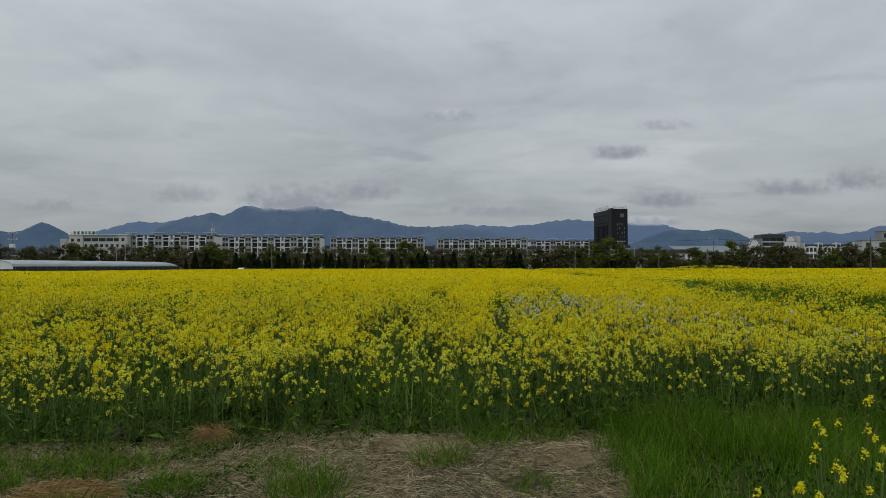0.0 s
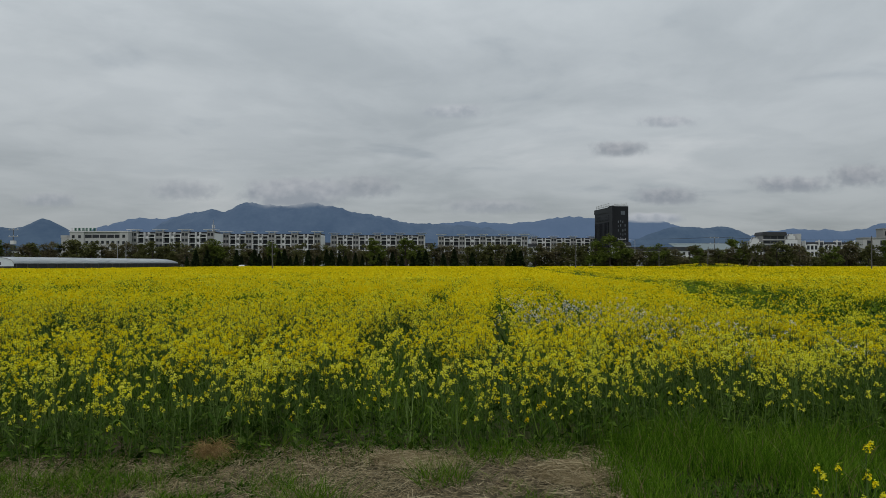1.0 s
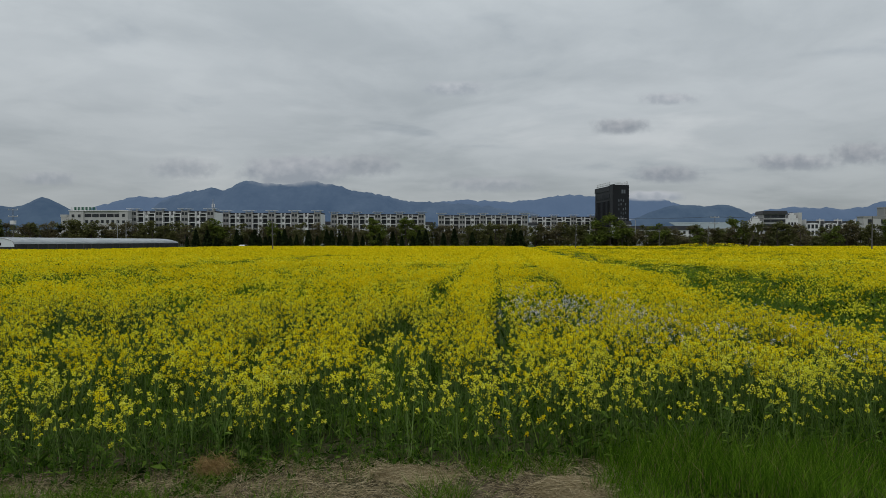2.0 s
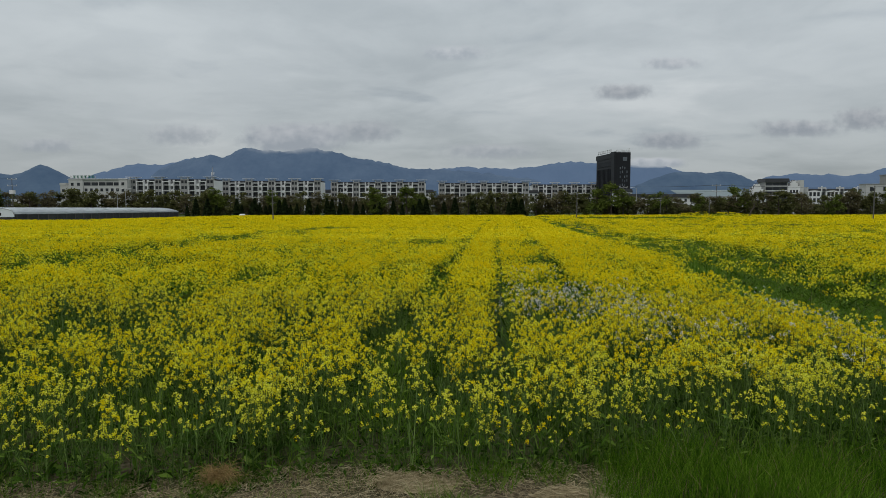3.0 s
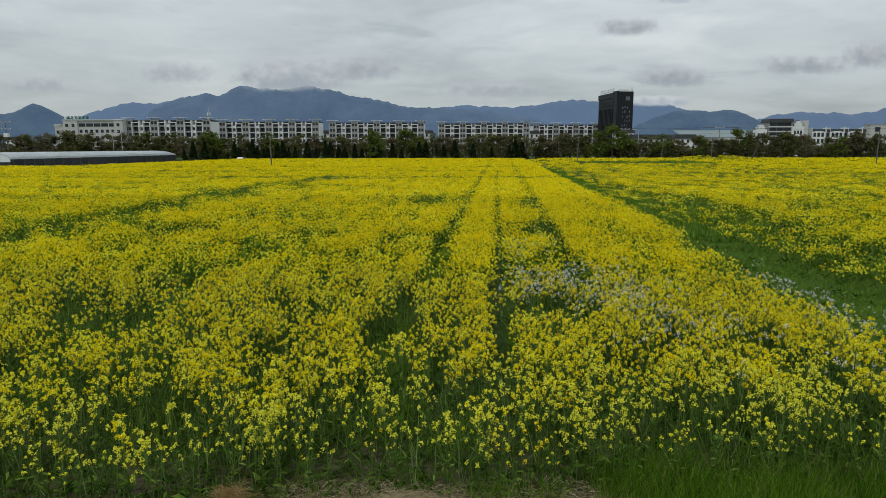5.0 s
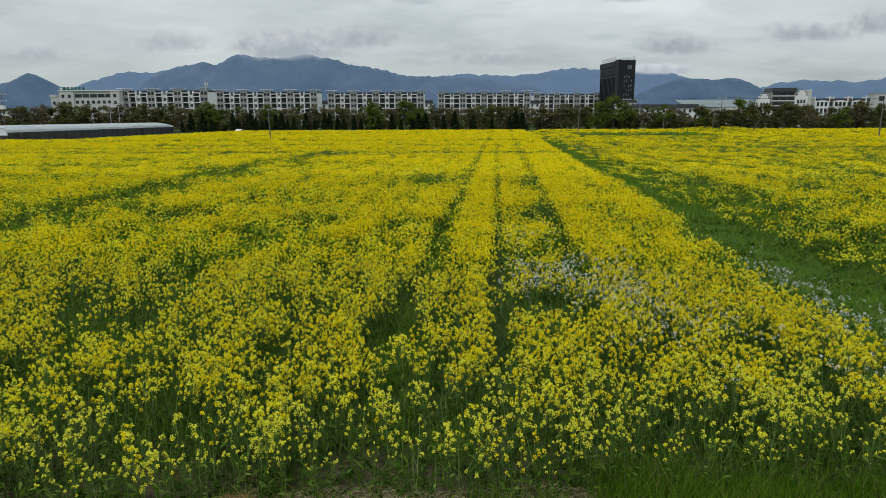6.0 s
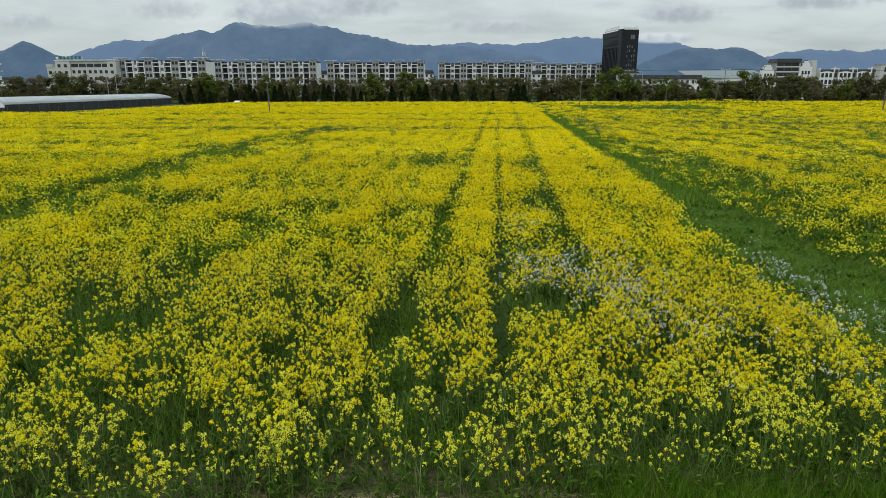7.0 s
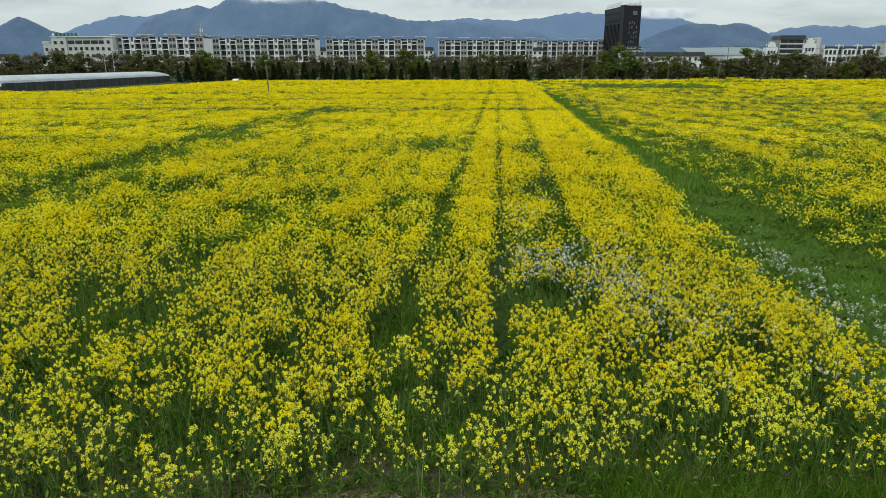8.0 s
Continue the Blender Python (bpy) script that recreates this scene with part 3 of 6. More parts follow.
for i, s in enumerate((-292, -277, -262, -250, -236, -224)):
    low_house("small white house far behind the trees", 9, 8, 8.0 + (i % 2) * 1.2, town_pose(s, 400 + 9 * i), n=3, floors=2)


def office_building(m):
    """Cream five-storey building with a ribbon of top windows and a green roof sign."""
    ob = thing("office_building", "cream five-storey building with dark window ribbons and a green roof sign", "office building", m)
    W, H = 33.5, 17.2
    part("wall", boxes((4.5, W, 0, 12, 0, H), (W - 4.2, W, -0.5, 0, 0, H + 0.5), (4.5, 11.5, -0.5, 0, 0, H + 0.3)), CREAM_WALL, ob)
    part("side_wing", boxes((-1.5, 4.5, 2.5, 12, 0, H - 2.8), (-1.7, 1.5, 2.3, 12, H - 2.8, H - 1.6)), CREAM_WALL, ob, "lower cream side wing")
    part("cornice", boxes((4.2, W + 0.3, -0.8, 12.3, H, H + 0.35)), WHITE_WALL, ob, "pale roof edge")
    wide, sq = window_mesh(3.3, 1.6, DARK_WALL, GLASS), window_mesh(1.6, 1.65, CREAM_WALL, GLASS)
    for i in range(5):
        add_window(wide, ob, 13.5 + i * 3.7, -0.03, H - 3.0)
    for f in range(4):
        for i in range(7):
            add_window(sq, ob, 12.8 + i * 2.6, -0.03, H - 6.0 - f * 3.2)
        for x in (6.3, 9.4):
            add_window(sq, ob, x, -0.53, H - 3.2 - f * 3.2)
        add_window(sq, ob, W - 2.1, -0.53, H - 3.0 - f * 3.2)
    for x in (0, 3):
        for f in range(3):
            add_window(sq, ob, x, 2.47, H - 6.3 - f * 3.2)
    sign = part("roof_sign", boxes((5.2, 17.6, -0.15, 0.0, H + 0.45, H + 0.6), *[(x, x + 0.1, -0.1, 0.4, H + 0.3, H + 1.9) for x in (5.3, 8.4, 11.4, 14.5, 17.4)]), STEEL, ob, "steel sign frame on the roof")
    for i in range(6):
        x = 6.6 + i * 1.85
        part("sign_bar", boxes((x, x + 1.35, -0.3, -0.16, H + 0.65, H + 0.95), (x, x + 1.35, -0.3, -0.16, H + 1.15, H + 1.45), (x + 0.5, x + 0.85, -0.3, -0.16, H + 0.6, H + 1.9), (x, x + 1.35, -0.3, -0.16, H + 1.65, H + 1.95)), GREEN_SIGN, sign, "green sign bars")
    part("sign_disc", tube(bmesh.new(), [(5.7, -0.35, H + 1.25), (5.7, -0.2, H + 1.25)], [0.55, 0.55], 12), WHITE_SIGN, sign, "white round emblem")
    return ob


office_building(town_pose(-190.5, 318))


def dark_tower(m):
    ob = thing("office_tower", "black eleven-storey office tower with vertical fins and rooftop sign bars", "office tower", m)
    W, L, H = 9.6, 29.0, 34.2
    part("body", boxes((0, W, 0, L, 0, H), (0.0, W, 0.0, 7.5, H, H + 0.6)), BLACK_CLAD, ob)
    part("corner_pier", boxes((-0.35, 0.9, -0.35, 4.5, 0, H + 0.9)), BLACK_CLAD, ob)
    part("roof_band", boxes((-0.4, -0.002, 4.6, L, H - 2.6, H + 0.3)), BLACK_CLAD, ob)
    fin = mesh_of("fin", boxes((-0.75, -0.002, 0, 0.45, 3, H - 8.5)), BLACK_FIN)
    for i in range(11):
        part("fin", fin, None, ob, "", Matrix.Translation((0, 6 + i * 2.05, 0)))
    part("grid_band", boxes(*[(-0.5, -0.002, 5 + i * 1.5, 5.9 + i * 1.5, H - 7.0, H - 4.2) for i in range(15)]), BLACK_FIN, ob, "dark grid of upper windows")
    slit = mesh_of("window", boxes((0, 0.55, -0.08, -0.003, 0, 1.3)), PALE_GLASS)
    for f in range(9):
        for i in range(4):
            if (f * 5 + i * 3) % 4 != 1:
                part("window", slit, None, ob, "pale narrow window", Matrix.Translation((3.2 + i * 1.35, 0, 5.0 + f * 2.5 + (i % 2) * 0.4)))
    part("emblem", boxes((5.0, 6.1, -0.12, -0.003, H - 4.4, H - 2.2), (6.3, 7.4, -0.12, -0.003, H - 4.4, H - 2.2)), PALE_GLASS, ob, "pale square emblem")
    sign = part("roof_sign", boxes((-0.2, -0.1, 3, L - 2, H + 0.9, H + 1.05), (1, W, 0.1, 0.2, H + 0.9, H + 1.05), *[(-0.2, -0.1, y, y + 0.1, H, H + 0.95) for y in (5, 10, 15, 20, 25)], *[(x, x + 0.1, 0.1, 0.2, H, H + 0.95) for x in (2, 5, 8)]), STEEL, ob, "steel roof sign frame")
    for i in range(8):
        y = 4.2 + i * 2.8
        part("sign_bar", boxes((-0.35, -0.22, y, y + 1.7, H + 1.0, H + 1.35), (-0.35, -0.22, y, y + 1.7, H + 2.3, H + 2.6), (-0.35, -0.22, y + 0.2, y + 0.55, H + 1.0, H + 2.6), (-0.35, -0.22, y + 1.15, y + 1.5, H + 1.0, H + 2.6)), WHITE_SIGN, sign, "white sign bars")
    for i in range(6):
        x = 1.0 + i * 1.4
        hi = 1.0 if i < 5 else 1.8
        part("sign_bar", boxes((x, x + 0.3, -0.05, 0.08, H + 1.0, H + 1.0 + hi), (x + 0.55, x + 0.85, -0.05, 0.08, H + 1.0, H + 1.0 + hi), (x, x + 0.85, -0.05, 0.08, H + 1.3, H + 1.5)), WHITE_SIGN, sign, "white sign bars")
    return ob


dark_tower(town_pose(98.4, 371, 0, 7.0))


def curved_gable(w, h):
    """The outline of a white end wall that climbs in upturned steps to a low curved crown."""
    half = [(w, h * 0.80), (w * 0.97, h * 0.84), (w * 0.80, h * 0.84), (w * 0.80, h * 0.92), (w * 0.77, h * 0.94), (w * 0.66, h * 0.935), (w * 0.66, h * 0.985), (w * 0.63, h), (w * 0.5, h * 0.99)]
    return [(0, 0), (w, 0)] + half + [(w - x, z) for x, z in reversed(half[:-1])]


def courtyard_hotel(m):
    ob = thing("hotel_building", "white and grey hotel with curved gables and dark tiled roofs", "hotel", m)
    part("wall", boxes((7, 20.5, 2, 14, 0, 14.6)), GREY_WALL, ob, "grey middle front")
    bm = bmesh.new()
    prism(bm, [(6.4, 14.6), (21.2, 14.6), (20.6, 16.2), (7.2, 16.2)], 1.0, 15.0)
    part("roof", bm, SLATE, ob, "dark tiled roof")
    part("roof", boxes((5.8, 21.0, -1.2, 2, 6.6, 7.1)), SLATE, ob, "dark tiled porch roof")
    band = window_mesh(3.95, 1.45, DARK_WALL, GLASS)
    for f in range(5):
        part("ledge", boxes((7.2, 20.4, 1.7, 2.0, 12.55 - f * 2.15, 12.85 - f * 2.15)), WHITE_WALL, ob, "pale window ledge")
        for i in range(3):
            add_window(band, ob, 9.6 + i * 4.1, 1.95, 12.9 - f * 2.15)
    for x0, ws, hs in ((-1.2, (8.6, 6.4), (8.6, 13.6)), (19.2, (7.6, 7.0), (9.4, 15.2))):
        for k in range(2):
            bm = bmesh.new()
            out = curved_gable(ws[k], hs[k])
            prism(bm, [(x0 + k * 0.9 + x, z) for x, z in out], -1.2 + k * 2.2, 1.0 + k * 5)
            g = part("gable", bm, WHITE_WALL, ob, "white curved gable wall")
            cop = bmesh.new()
            top = out[2:]
            tube(cop, [(x0 + k * 0.9 + xa, k * 3.0, za + 0.1) for xa, za in top], [0.28] * len(top), 5)
            part("coping", cop, SLATE, g, "dark tile coping")
            for i in range(3):
                for z in (hs[k] * 0.68 - 1.0, hs[k] * 0.68 - 3.4):
                    add_window(WIN_SMALL, ob, x0 + k * 0.9 + ws[k] * (0.25 + 0.25 * i), -1.24 + k * 2.2, z)
    part("side_wall", boxes((27.0, 29.2, 1, 13, 0, 15.4)), CREAM_WALL, ob, "cream side wall")
    return ob


courtyard_hotel(town_pose(143.7, 298) @ Matrix.Diagonal((0.81, 0.55, 1, 1)))


def terrace_house(label, m):
    ob = thing("terrace_house", label, "house", m, "white terrace with curved gables")
    part("wall", boxes((0, 6.9, 1.0, 10, 0, 10.2)), WHITE_WALL, ob)
    bm = bmesh.new()
    prism(bm, [(0.3, 10.2), (9.1, 10.2), (8.9, 11.5), (0.5, 11.5)], 1.05, 10)
    part("roof", bm, SLATE, ob, "dark tiled roof")
    part("link", boxes((6.9, 9.2, 1.6, 9.6, 0, 10.2)), GREY_WALL, ob, "grey recessed link")
    bm = bmesh.new()
    prism(bm, [(0, 0), (6.6, 0), (6.6, 10.2)] + [(6.6 - 6.6 * k / 8, 10.2 + 0.45 * math.sin(math.pi * k / 8)) for k in range(1, 8)] + [(0, 10.2)], 0.4, 1.0)
    part("gable", bm, WHITE_WALL, ob, "white curved gable wall")
    part("fire_wall", boxes((6.6, 7.0, 0.2, 6.0, 9.8, 12.2), (6.55, 7.05, 0.1, 1.0, 12.19, 12.6)), WHITE_WALL, ob, "white upturned fire wall")
    part("fire_wall", boxes((-0.3, 0.0, 0.2, 6.0, 9.8, 12.2)), WHITE_WALL, ob, "white upturned fire wall")
    tall = window_mesh(1.25, 1.9, DARK_WALL, GLASS)
    for f in range(3):
        for i in range(3):
            add_window(tall, ob, 1.3 + i * 1.95, 0.36, 8.0 - f * 2.9)
        add_window(tall, ob, 8.05, 1.56, 8.0 - f * 2.9)
    return ob


terrace = terrace_house("white terrace house with a curved gable and dark roof", town_pose(170.3, 300) @ Matrix.Diagonal((0.94, 0.5, 1, 1)))
for i in range(1, 3):
    copy_thing(terrace, town_pose(170.3 + 8.7 * i, 300 + i * 0.5))


def plain_hall(name, label, size, m, mat, n, floors=1):
    ob = thing(name, label, "building", m)
    w, dep, h = size
    part("wall", boxes((0, w, 0, dep, 0, h)), mat, ob)
    part("cornice", boxes((-0.25, w + 0.25, -0.25, dep + 0.25, h, h + 0.4)), GREY_WALL, ob)
    for f in range(floors):
        for i in range(n):
            add_window(WIN_WIDE, ob, (i + 0.5) * w / n, -0.08, h - 3.2 - f * 3.3)
    return ob


plain_hall("beige_building", "plain beige block behind a white terrace", (13, 5, 13.8), town_pose(205.0, 312), CREAM_WALL, 2, 2)
plain_hall("tall_building", "white and grey mid-rise block behind trees", (26, 5, 18.6), town_pose(219, 318), GREY_WALL, 6, 4)
plain_hall("dark_hall", "dark grey flat-roofed hall beside a hotel", (5, 6, 12.2), town_pose(152.0, 313), DARK_WALL, 1)
plain_hall("white_annex", "low white flat-roofed annex behind trees", (10, 8, 7.6), town_pose(128.5, 297), WHITE_WALL, 3)


def shed(m):
    ob = thing("green_roofed_hall", "long hall with a pale green sheet roof", "hall", m)
    part("wall", boxes((0, 38, 0, 16, 0, 8.2)), CREAM_WALL, ob)
    bm = bmesh.new()
    v = [bm.verts.new(p) for p in ((-0.5, -0.6, 8.1), (38.5, -0.6, 8.1), (38.5, 17, 11.9), (-0.5, 17, 11.9), (-0.5, -0.6, 8.3), (38.5, -0.6, 8.3), (38.5, 17, 12.1), (-0.5, 17, 12.1))]
    for f in ((0, 3, 2, 1), (4, 5, 6, 7), (0, 1, 5, 4), (2, 3, 7, 6), (0, 4, 7, 3), (1, 2, 6, 5)):
        bm.faces.new([v[i] for i in f])
    part("roof", bm, GREEN_ROOF, ob, "pale green sheet metal roof")
    return ob


shed(town_pose(120, 322))


def lattice_mast(m):
    ob = thing("lattice_mast", "slender steel lattice mast with antennas", "mast", m)
    bm = bmesh.new()
    H = 25.0
    for a in range(3):
        c, s = math.cos(a * 2.094), math.sin(a * 2.094)
        tube(bm, [(c * 1.3, s * 1.3, 0), (c * 0.35, s * 0.35, H - 4), (c * 0.06, s * 0.06, H)], [0.12, 0.09, 0.05], 4)
    for k in range(11):
        z = k * 2.0
        r = 1.3 - 0.95 * z / (H - 4)
        p = [(math.cos(a * 2.094) * r, math.sin(a * 2.094) * r, z) for a in range(3)]
        q = [(x * 0.93, y * 0.93, z + 2.0) for x, y, z in p]
        for a in range(3):
            tube(bm, [p[a], p[(a + 1) % 3]], [0.05, 0.05], 3)
            tube(bm, [p[a], q[(a + 1) % 3]], [0.05, 0.05], 3)
    part("lattice", bm, STEEL, ob)
    for z in (H - 4.5, H - 7.5):
        for a in range(3):
            c, s = math.cos(a * 2.094 + 0.5) * 0.75, math.sin(a * 2.094 + 0.5) * 0.75
            part("antenna", boxes((c - 0.15, c + 0.15, s - 0.1, s + 0.1, z, z + 1.8)), WHITE_SIGN, ob)
    return ob


lattice_mast(town_pose(-124.5, 345))


# ---- greenhouse ----
def greenhouse(m):
    L, W, EAVE, TOP = 70.0, 8.5, 1.68, 2.9
    ob = thing("greenhouse", "long plastic-film greenhouse tunnel with dark side netting", "greenhouse", m)
    arc = [(W / 2 - W / 2 * math.cos(math.pi * k / 12), EAVE + (TOP - EAVE) * math.sin(math.pi * k / 12) ** 0.85) for k in range(13)]
    bm = bmesh.new()
    a = [[bm.verts.new((x, y, z + (0.02 if i % 2 else 0.0))) for x, z in arc] for i, y in enumerate(np.linspace(0, L - 3.0, 33))]
    for i, sc in enumerate((0.96, 0.85, 0.66)):
        a.append([bm.verts.new((x, L - 2.0 + i, EAVE + (z - EAVE) * sc)) for x, z in arc])
    for r, s in zip(a, a[1:]):
        for k in range(12):
            bm.faces.new((r[k], r[k + 1], s[k + 1], s[k]))
    bmesh.ops.solidify(bm, geom=bm.faces[:], thickness=0.02)
    part("film_roof", bm, POLYFILM, ob, "taut pale plastic film roof")
    for x in (0.0, W):
        part("side_netting", boxes((x - 0.03, x + 0.03, 0, L, 0, EAVE)), NETTING, ob, "dark side netting")
    end = bmesh.new()
    prism(end, [(x, z) for x, z in arc] + [(W, 1.2), (0, 1.2)], -0.05, 0.02)
    part("end_film", end, POLYFILM, ob, "film end wall")
    part("end_base", boxes((0, W, -0.04, 0.03, 0, 1.2)), NETTING, ob)
    part("end_opening", boxes((1.2, 6.2, -0.09, -0.055, 1.45, 1.95)), BLACK_CLAD, ob, "dark slot vent")
    post = mesh_of("post", boxes((-0.05, 0.05, -0.05, 0.05, 0, EAVE)), POLE)
    for i in range(24):
        part("post", post, None, ob, "", Matrix.Translation((W + 0.09, 0.5 + i * 3.0, 0)))
    hoop = bmesh.new()
    tube(hoop, [(x, -0.12, z + 0.02) for x, z in arc], [0.06] * 13, 5)
    part("hoop", hoop, STEEL, ob, "steel end hoop")
    return ob


greenhouse(town_pose(-84.5, 113))


# ---- poles and wires ----
def plain_pole(h, lean, label, m):
    ob = thing("field_pole", label, "pole", m, "bare poles in the field")
    part("shaft", tube(bmesh.new(), [(0, 0, 0), (lean * 0.5, 0, h * 0.5), (lean, 0, h)], [0.10, 0.085, 0.07], 10), POLE, ob)
    part("cap_bracket", boxes((lean - 0.25, lean + 0.25, -0.05, 0.05, h - 0.35, h - 0.25)), STEEL, ob, "small steel bracket")
    return ob


plain_pole(5.5, -0.1, "weathered grey concrete pole standing in the rapeseed", town_pose(-27.0, 101))
plain_pole(5.6, 0.12, "weathered grey concrete pole standing in the rapeseed", town_pose(25.2, 122))
plain_pole(5.9, 0.05, "weathered grey concrete pole standing in the rapeseed", town_pose(65.0, 97))
plain_pole(4.8, 0.05, "short grey concrete pole near the trees", town_pose(53.3, 158))
plain_pole(5.6, 0.2, "leaning grey concrete pole near the trees", town_pose(62.0, 150))


def line_pole(h, label, m):
    ob = thing("power_pole", label, "power pole", m, "power line poles")
    part("shaft", tube(bmesh.new(), [(0, 0, 0), (0, 0, h * 0.5), (0, 0, h)], [0.10, 0.085, 0.07], 10), POLE, ob)
    for z in (h - 0.4, h - 2.0):
        arm = part("crossarm", boxes((-1.2, 1.2, -0.06, 0.06, z - 0.06, z + 0.06)), STEEL, ob, "steel crossarm")
        for x in (-1.05, 0.0, 1.05):
            part("insulator", tube(bmesh.new(), [(x, 0, z + 0.06), (x, 0, z + 0.16), (x, 0, z + 0.3)], [0.07, 0.1, 0.05], 8), WHITE_SIGN, arm, "white insulator")
    return ob


line_pole(10.2, "tall concrete power pole with crossarms", town_pose(-104.5, 155))
line_pole(8.9, "concrete power pole with crossarms beside trees", town_pose(73.0, 172))
line_pole(9.4, "concrete power pole with crossarms behind trees", town_pose(-290, 360))
line_pole(8.8, "concrete power pole with crossarms beside trees", town_pose(128.0, 180))
line_pole(9.0, "concrete power pole with crossarms behind trees", town_pose(52.0, 186))
part("transformer", boxes((-0.5, 0.5, -0.4, 0.4, 6.3, 7.2)), WHITE_SIGN, bpy.data.objects["power_pole"], "pale transformer box")


def cable(a, b, za, zb, sag, label):
    (xa, ya), (xb, yb) = town(*a), town(*b)
    pts = [(xa + (xb - xa) * t, ya + (yb - ya) * t, za + (zb - za) * t - sag * 4 * t * (1 - t)) for t in np.linspace(0, 1, 15)]
    return tagged(new("power_cable", mesh_of("power_cable", tube(bmesh.new(), pts, [0.018] * 15, 4), WIRE)), label, "cable", "overhead cables")


for x in (-1.05, 0.0, 1.05):
    cable((-104.5 + x, 155), (-150 + x, 115), 10.0, 10.4, 0.6, "black overhead cable on crossarms")
    cable((52 + x, 186), (73 + x, 172), 8.8, 8.7, 0.25, "black overhead cable above the trees")
    cable((73 + x, 172), (128 + x, 180), 8.7, 8.6, 0.5, "black overhead cable above the trees")
cable((52, 186), (73, 172), 7.2, 7.1, 0.25, "black overhead cable above the trees")
cable((73, 172), (128, 180), 7.1, 7.0, 0.4, "black overhead cable above the trees")


def street_lamp(h, m):
    ob = thing("street_lamp", "slim pale grey street lamp along the tree-lined road", "street lamp", m, "street lamps on the road")
    part("post", tube(bmesh.new(), [(0, 0, 0), (0, 0, h * 0.7), (0, 0, h)], [0.11, 0.08, 0.06], 8), STEEL, ob)
    part("arm", tube(bmesh.new(), [(0, 0, h), (0.5, 0, h + 0.25), (1.2, 0, h + 0.3)], [0.05, 0.045, 0.04], 6), STEEL, ob)
    part("lamp_head", boxes((1.1, 1.75, -0.12, 0.12, h + 0.23, h + 0.33)), WHITE_SIGN, ob)
    return ob


lamp = street_lamp(8.2, town_pose(-96, 188))
for s in (-92.5, -30.0, 9.5, 23.4, 49.0, 55.8):
    copy_thing(lamp, town_pose(s, 186, 0, 180 if s > 0 else 0))

# ---- road behind the field, its rail and cars ----
bm = bmesh.new()
box(bm, -220, 320, 176, 183, -0.05, 0.06)
ASPHALT = material("asphalt", [(0.035, 0.035, 0.036), (0.065, 0.064, 0.062)], 0.9, 0.5, 20, bump=0.004)
road = tagged(new("road", mesh_of("road", bm, ASPHALT)), "grey asphalt road behind the trees", "road", kind="structure")
road.matrix_basis = town_pose(0, 0)


def parked_car(label, m):
    ob = thing("car", label, "car", m, "parked white cars")
    bm = bmesh.new()
    prism(bm, [(-2.1, 0.35), (2.1, 0.35), (2.15, 0.75), (1.9, 0.95), (1.1, 1.0), (0.5, 1.42), (-1.0, 1.45), (-1.75, 1.0), (-2.12, 0.9)], -0.85, 0.85)
    bmesh.ops.bevel(bm, geom=bm.edges[:], offset=0.06, segments=2, affect="EDGES")
    part("body", bm, CAR_PAINT, ob)
    bm = bmesh.new()
    prism(bm, [(-1.5, 1.02), (0.9, 1.02), (0.42, 1.36), (-0.95, 1.38)], -0.865, 0.865)
    part("side_glass", bm, GLASS, ob, "dark side windows")
    for x in (-1.3, 1.3):
        for y in (-0.8, 0.8):
            w = part("wheel", tube(bmesh.new(), [(x, y - 0.1, 0.32), (x, y + 0.1, 0.32)], [0.32, 0.32], 14), TYRE, ob)
            part("rim", tube(bmesh.new(), [(x, y - 0.115, 0.32), (x, y + 0.115, 0.32)], [0.2, 0.2], 10), STEEL, w)
    return ob


car = parked_car("white parked car on the lane by the field", town_pose(-51.2, 163.5, 0, 84) @ Matrix.Scale(0.88, 4))
for s, d in ((80.5, 178.5), (97.0, 179)):
    copy_thing(car, town_pose(s, d, 0, 80))


def rail_fence(n, label, m):
    ob = thing("guard_rail", label, "fence", m)
    for k in range(2):
        part("rail", boxes((0, n * 2.0, -0.03, 0.03, 0.35 + 0.4 * k, 0.45 + 0.4 * k)), WHITE_SIGN, ob)
    post = mesh_of("post", boxes((-0.06, 0.06, -0.06, 0.06, 0, 0.95)), WHITE_SIGN)
    for i in range(n + 1):
        part("post", post, None, ob, "", Matrix.Translation((i * 2.0, 0, 0)))
    return ob


rail_fence(7, "low white railing along the lane", town_pose(-34, 164))
rail_fence(24, "low white railing along the road behind trees", town_pose(48, 174.5))


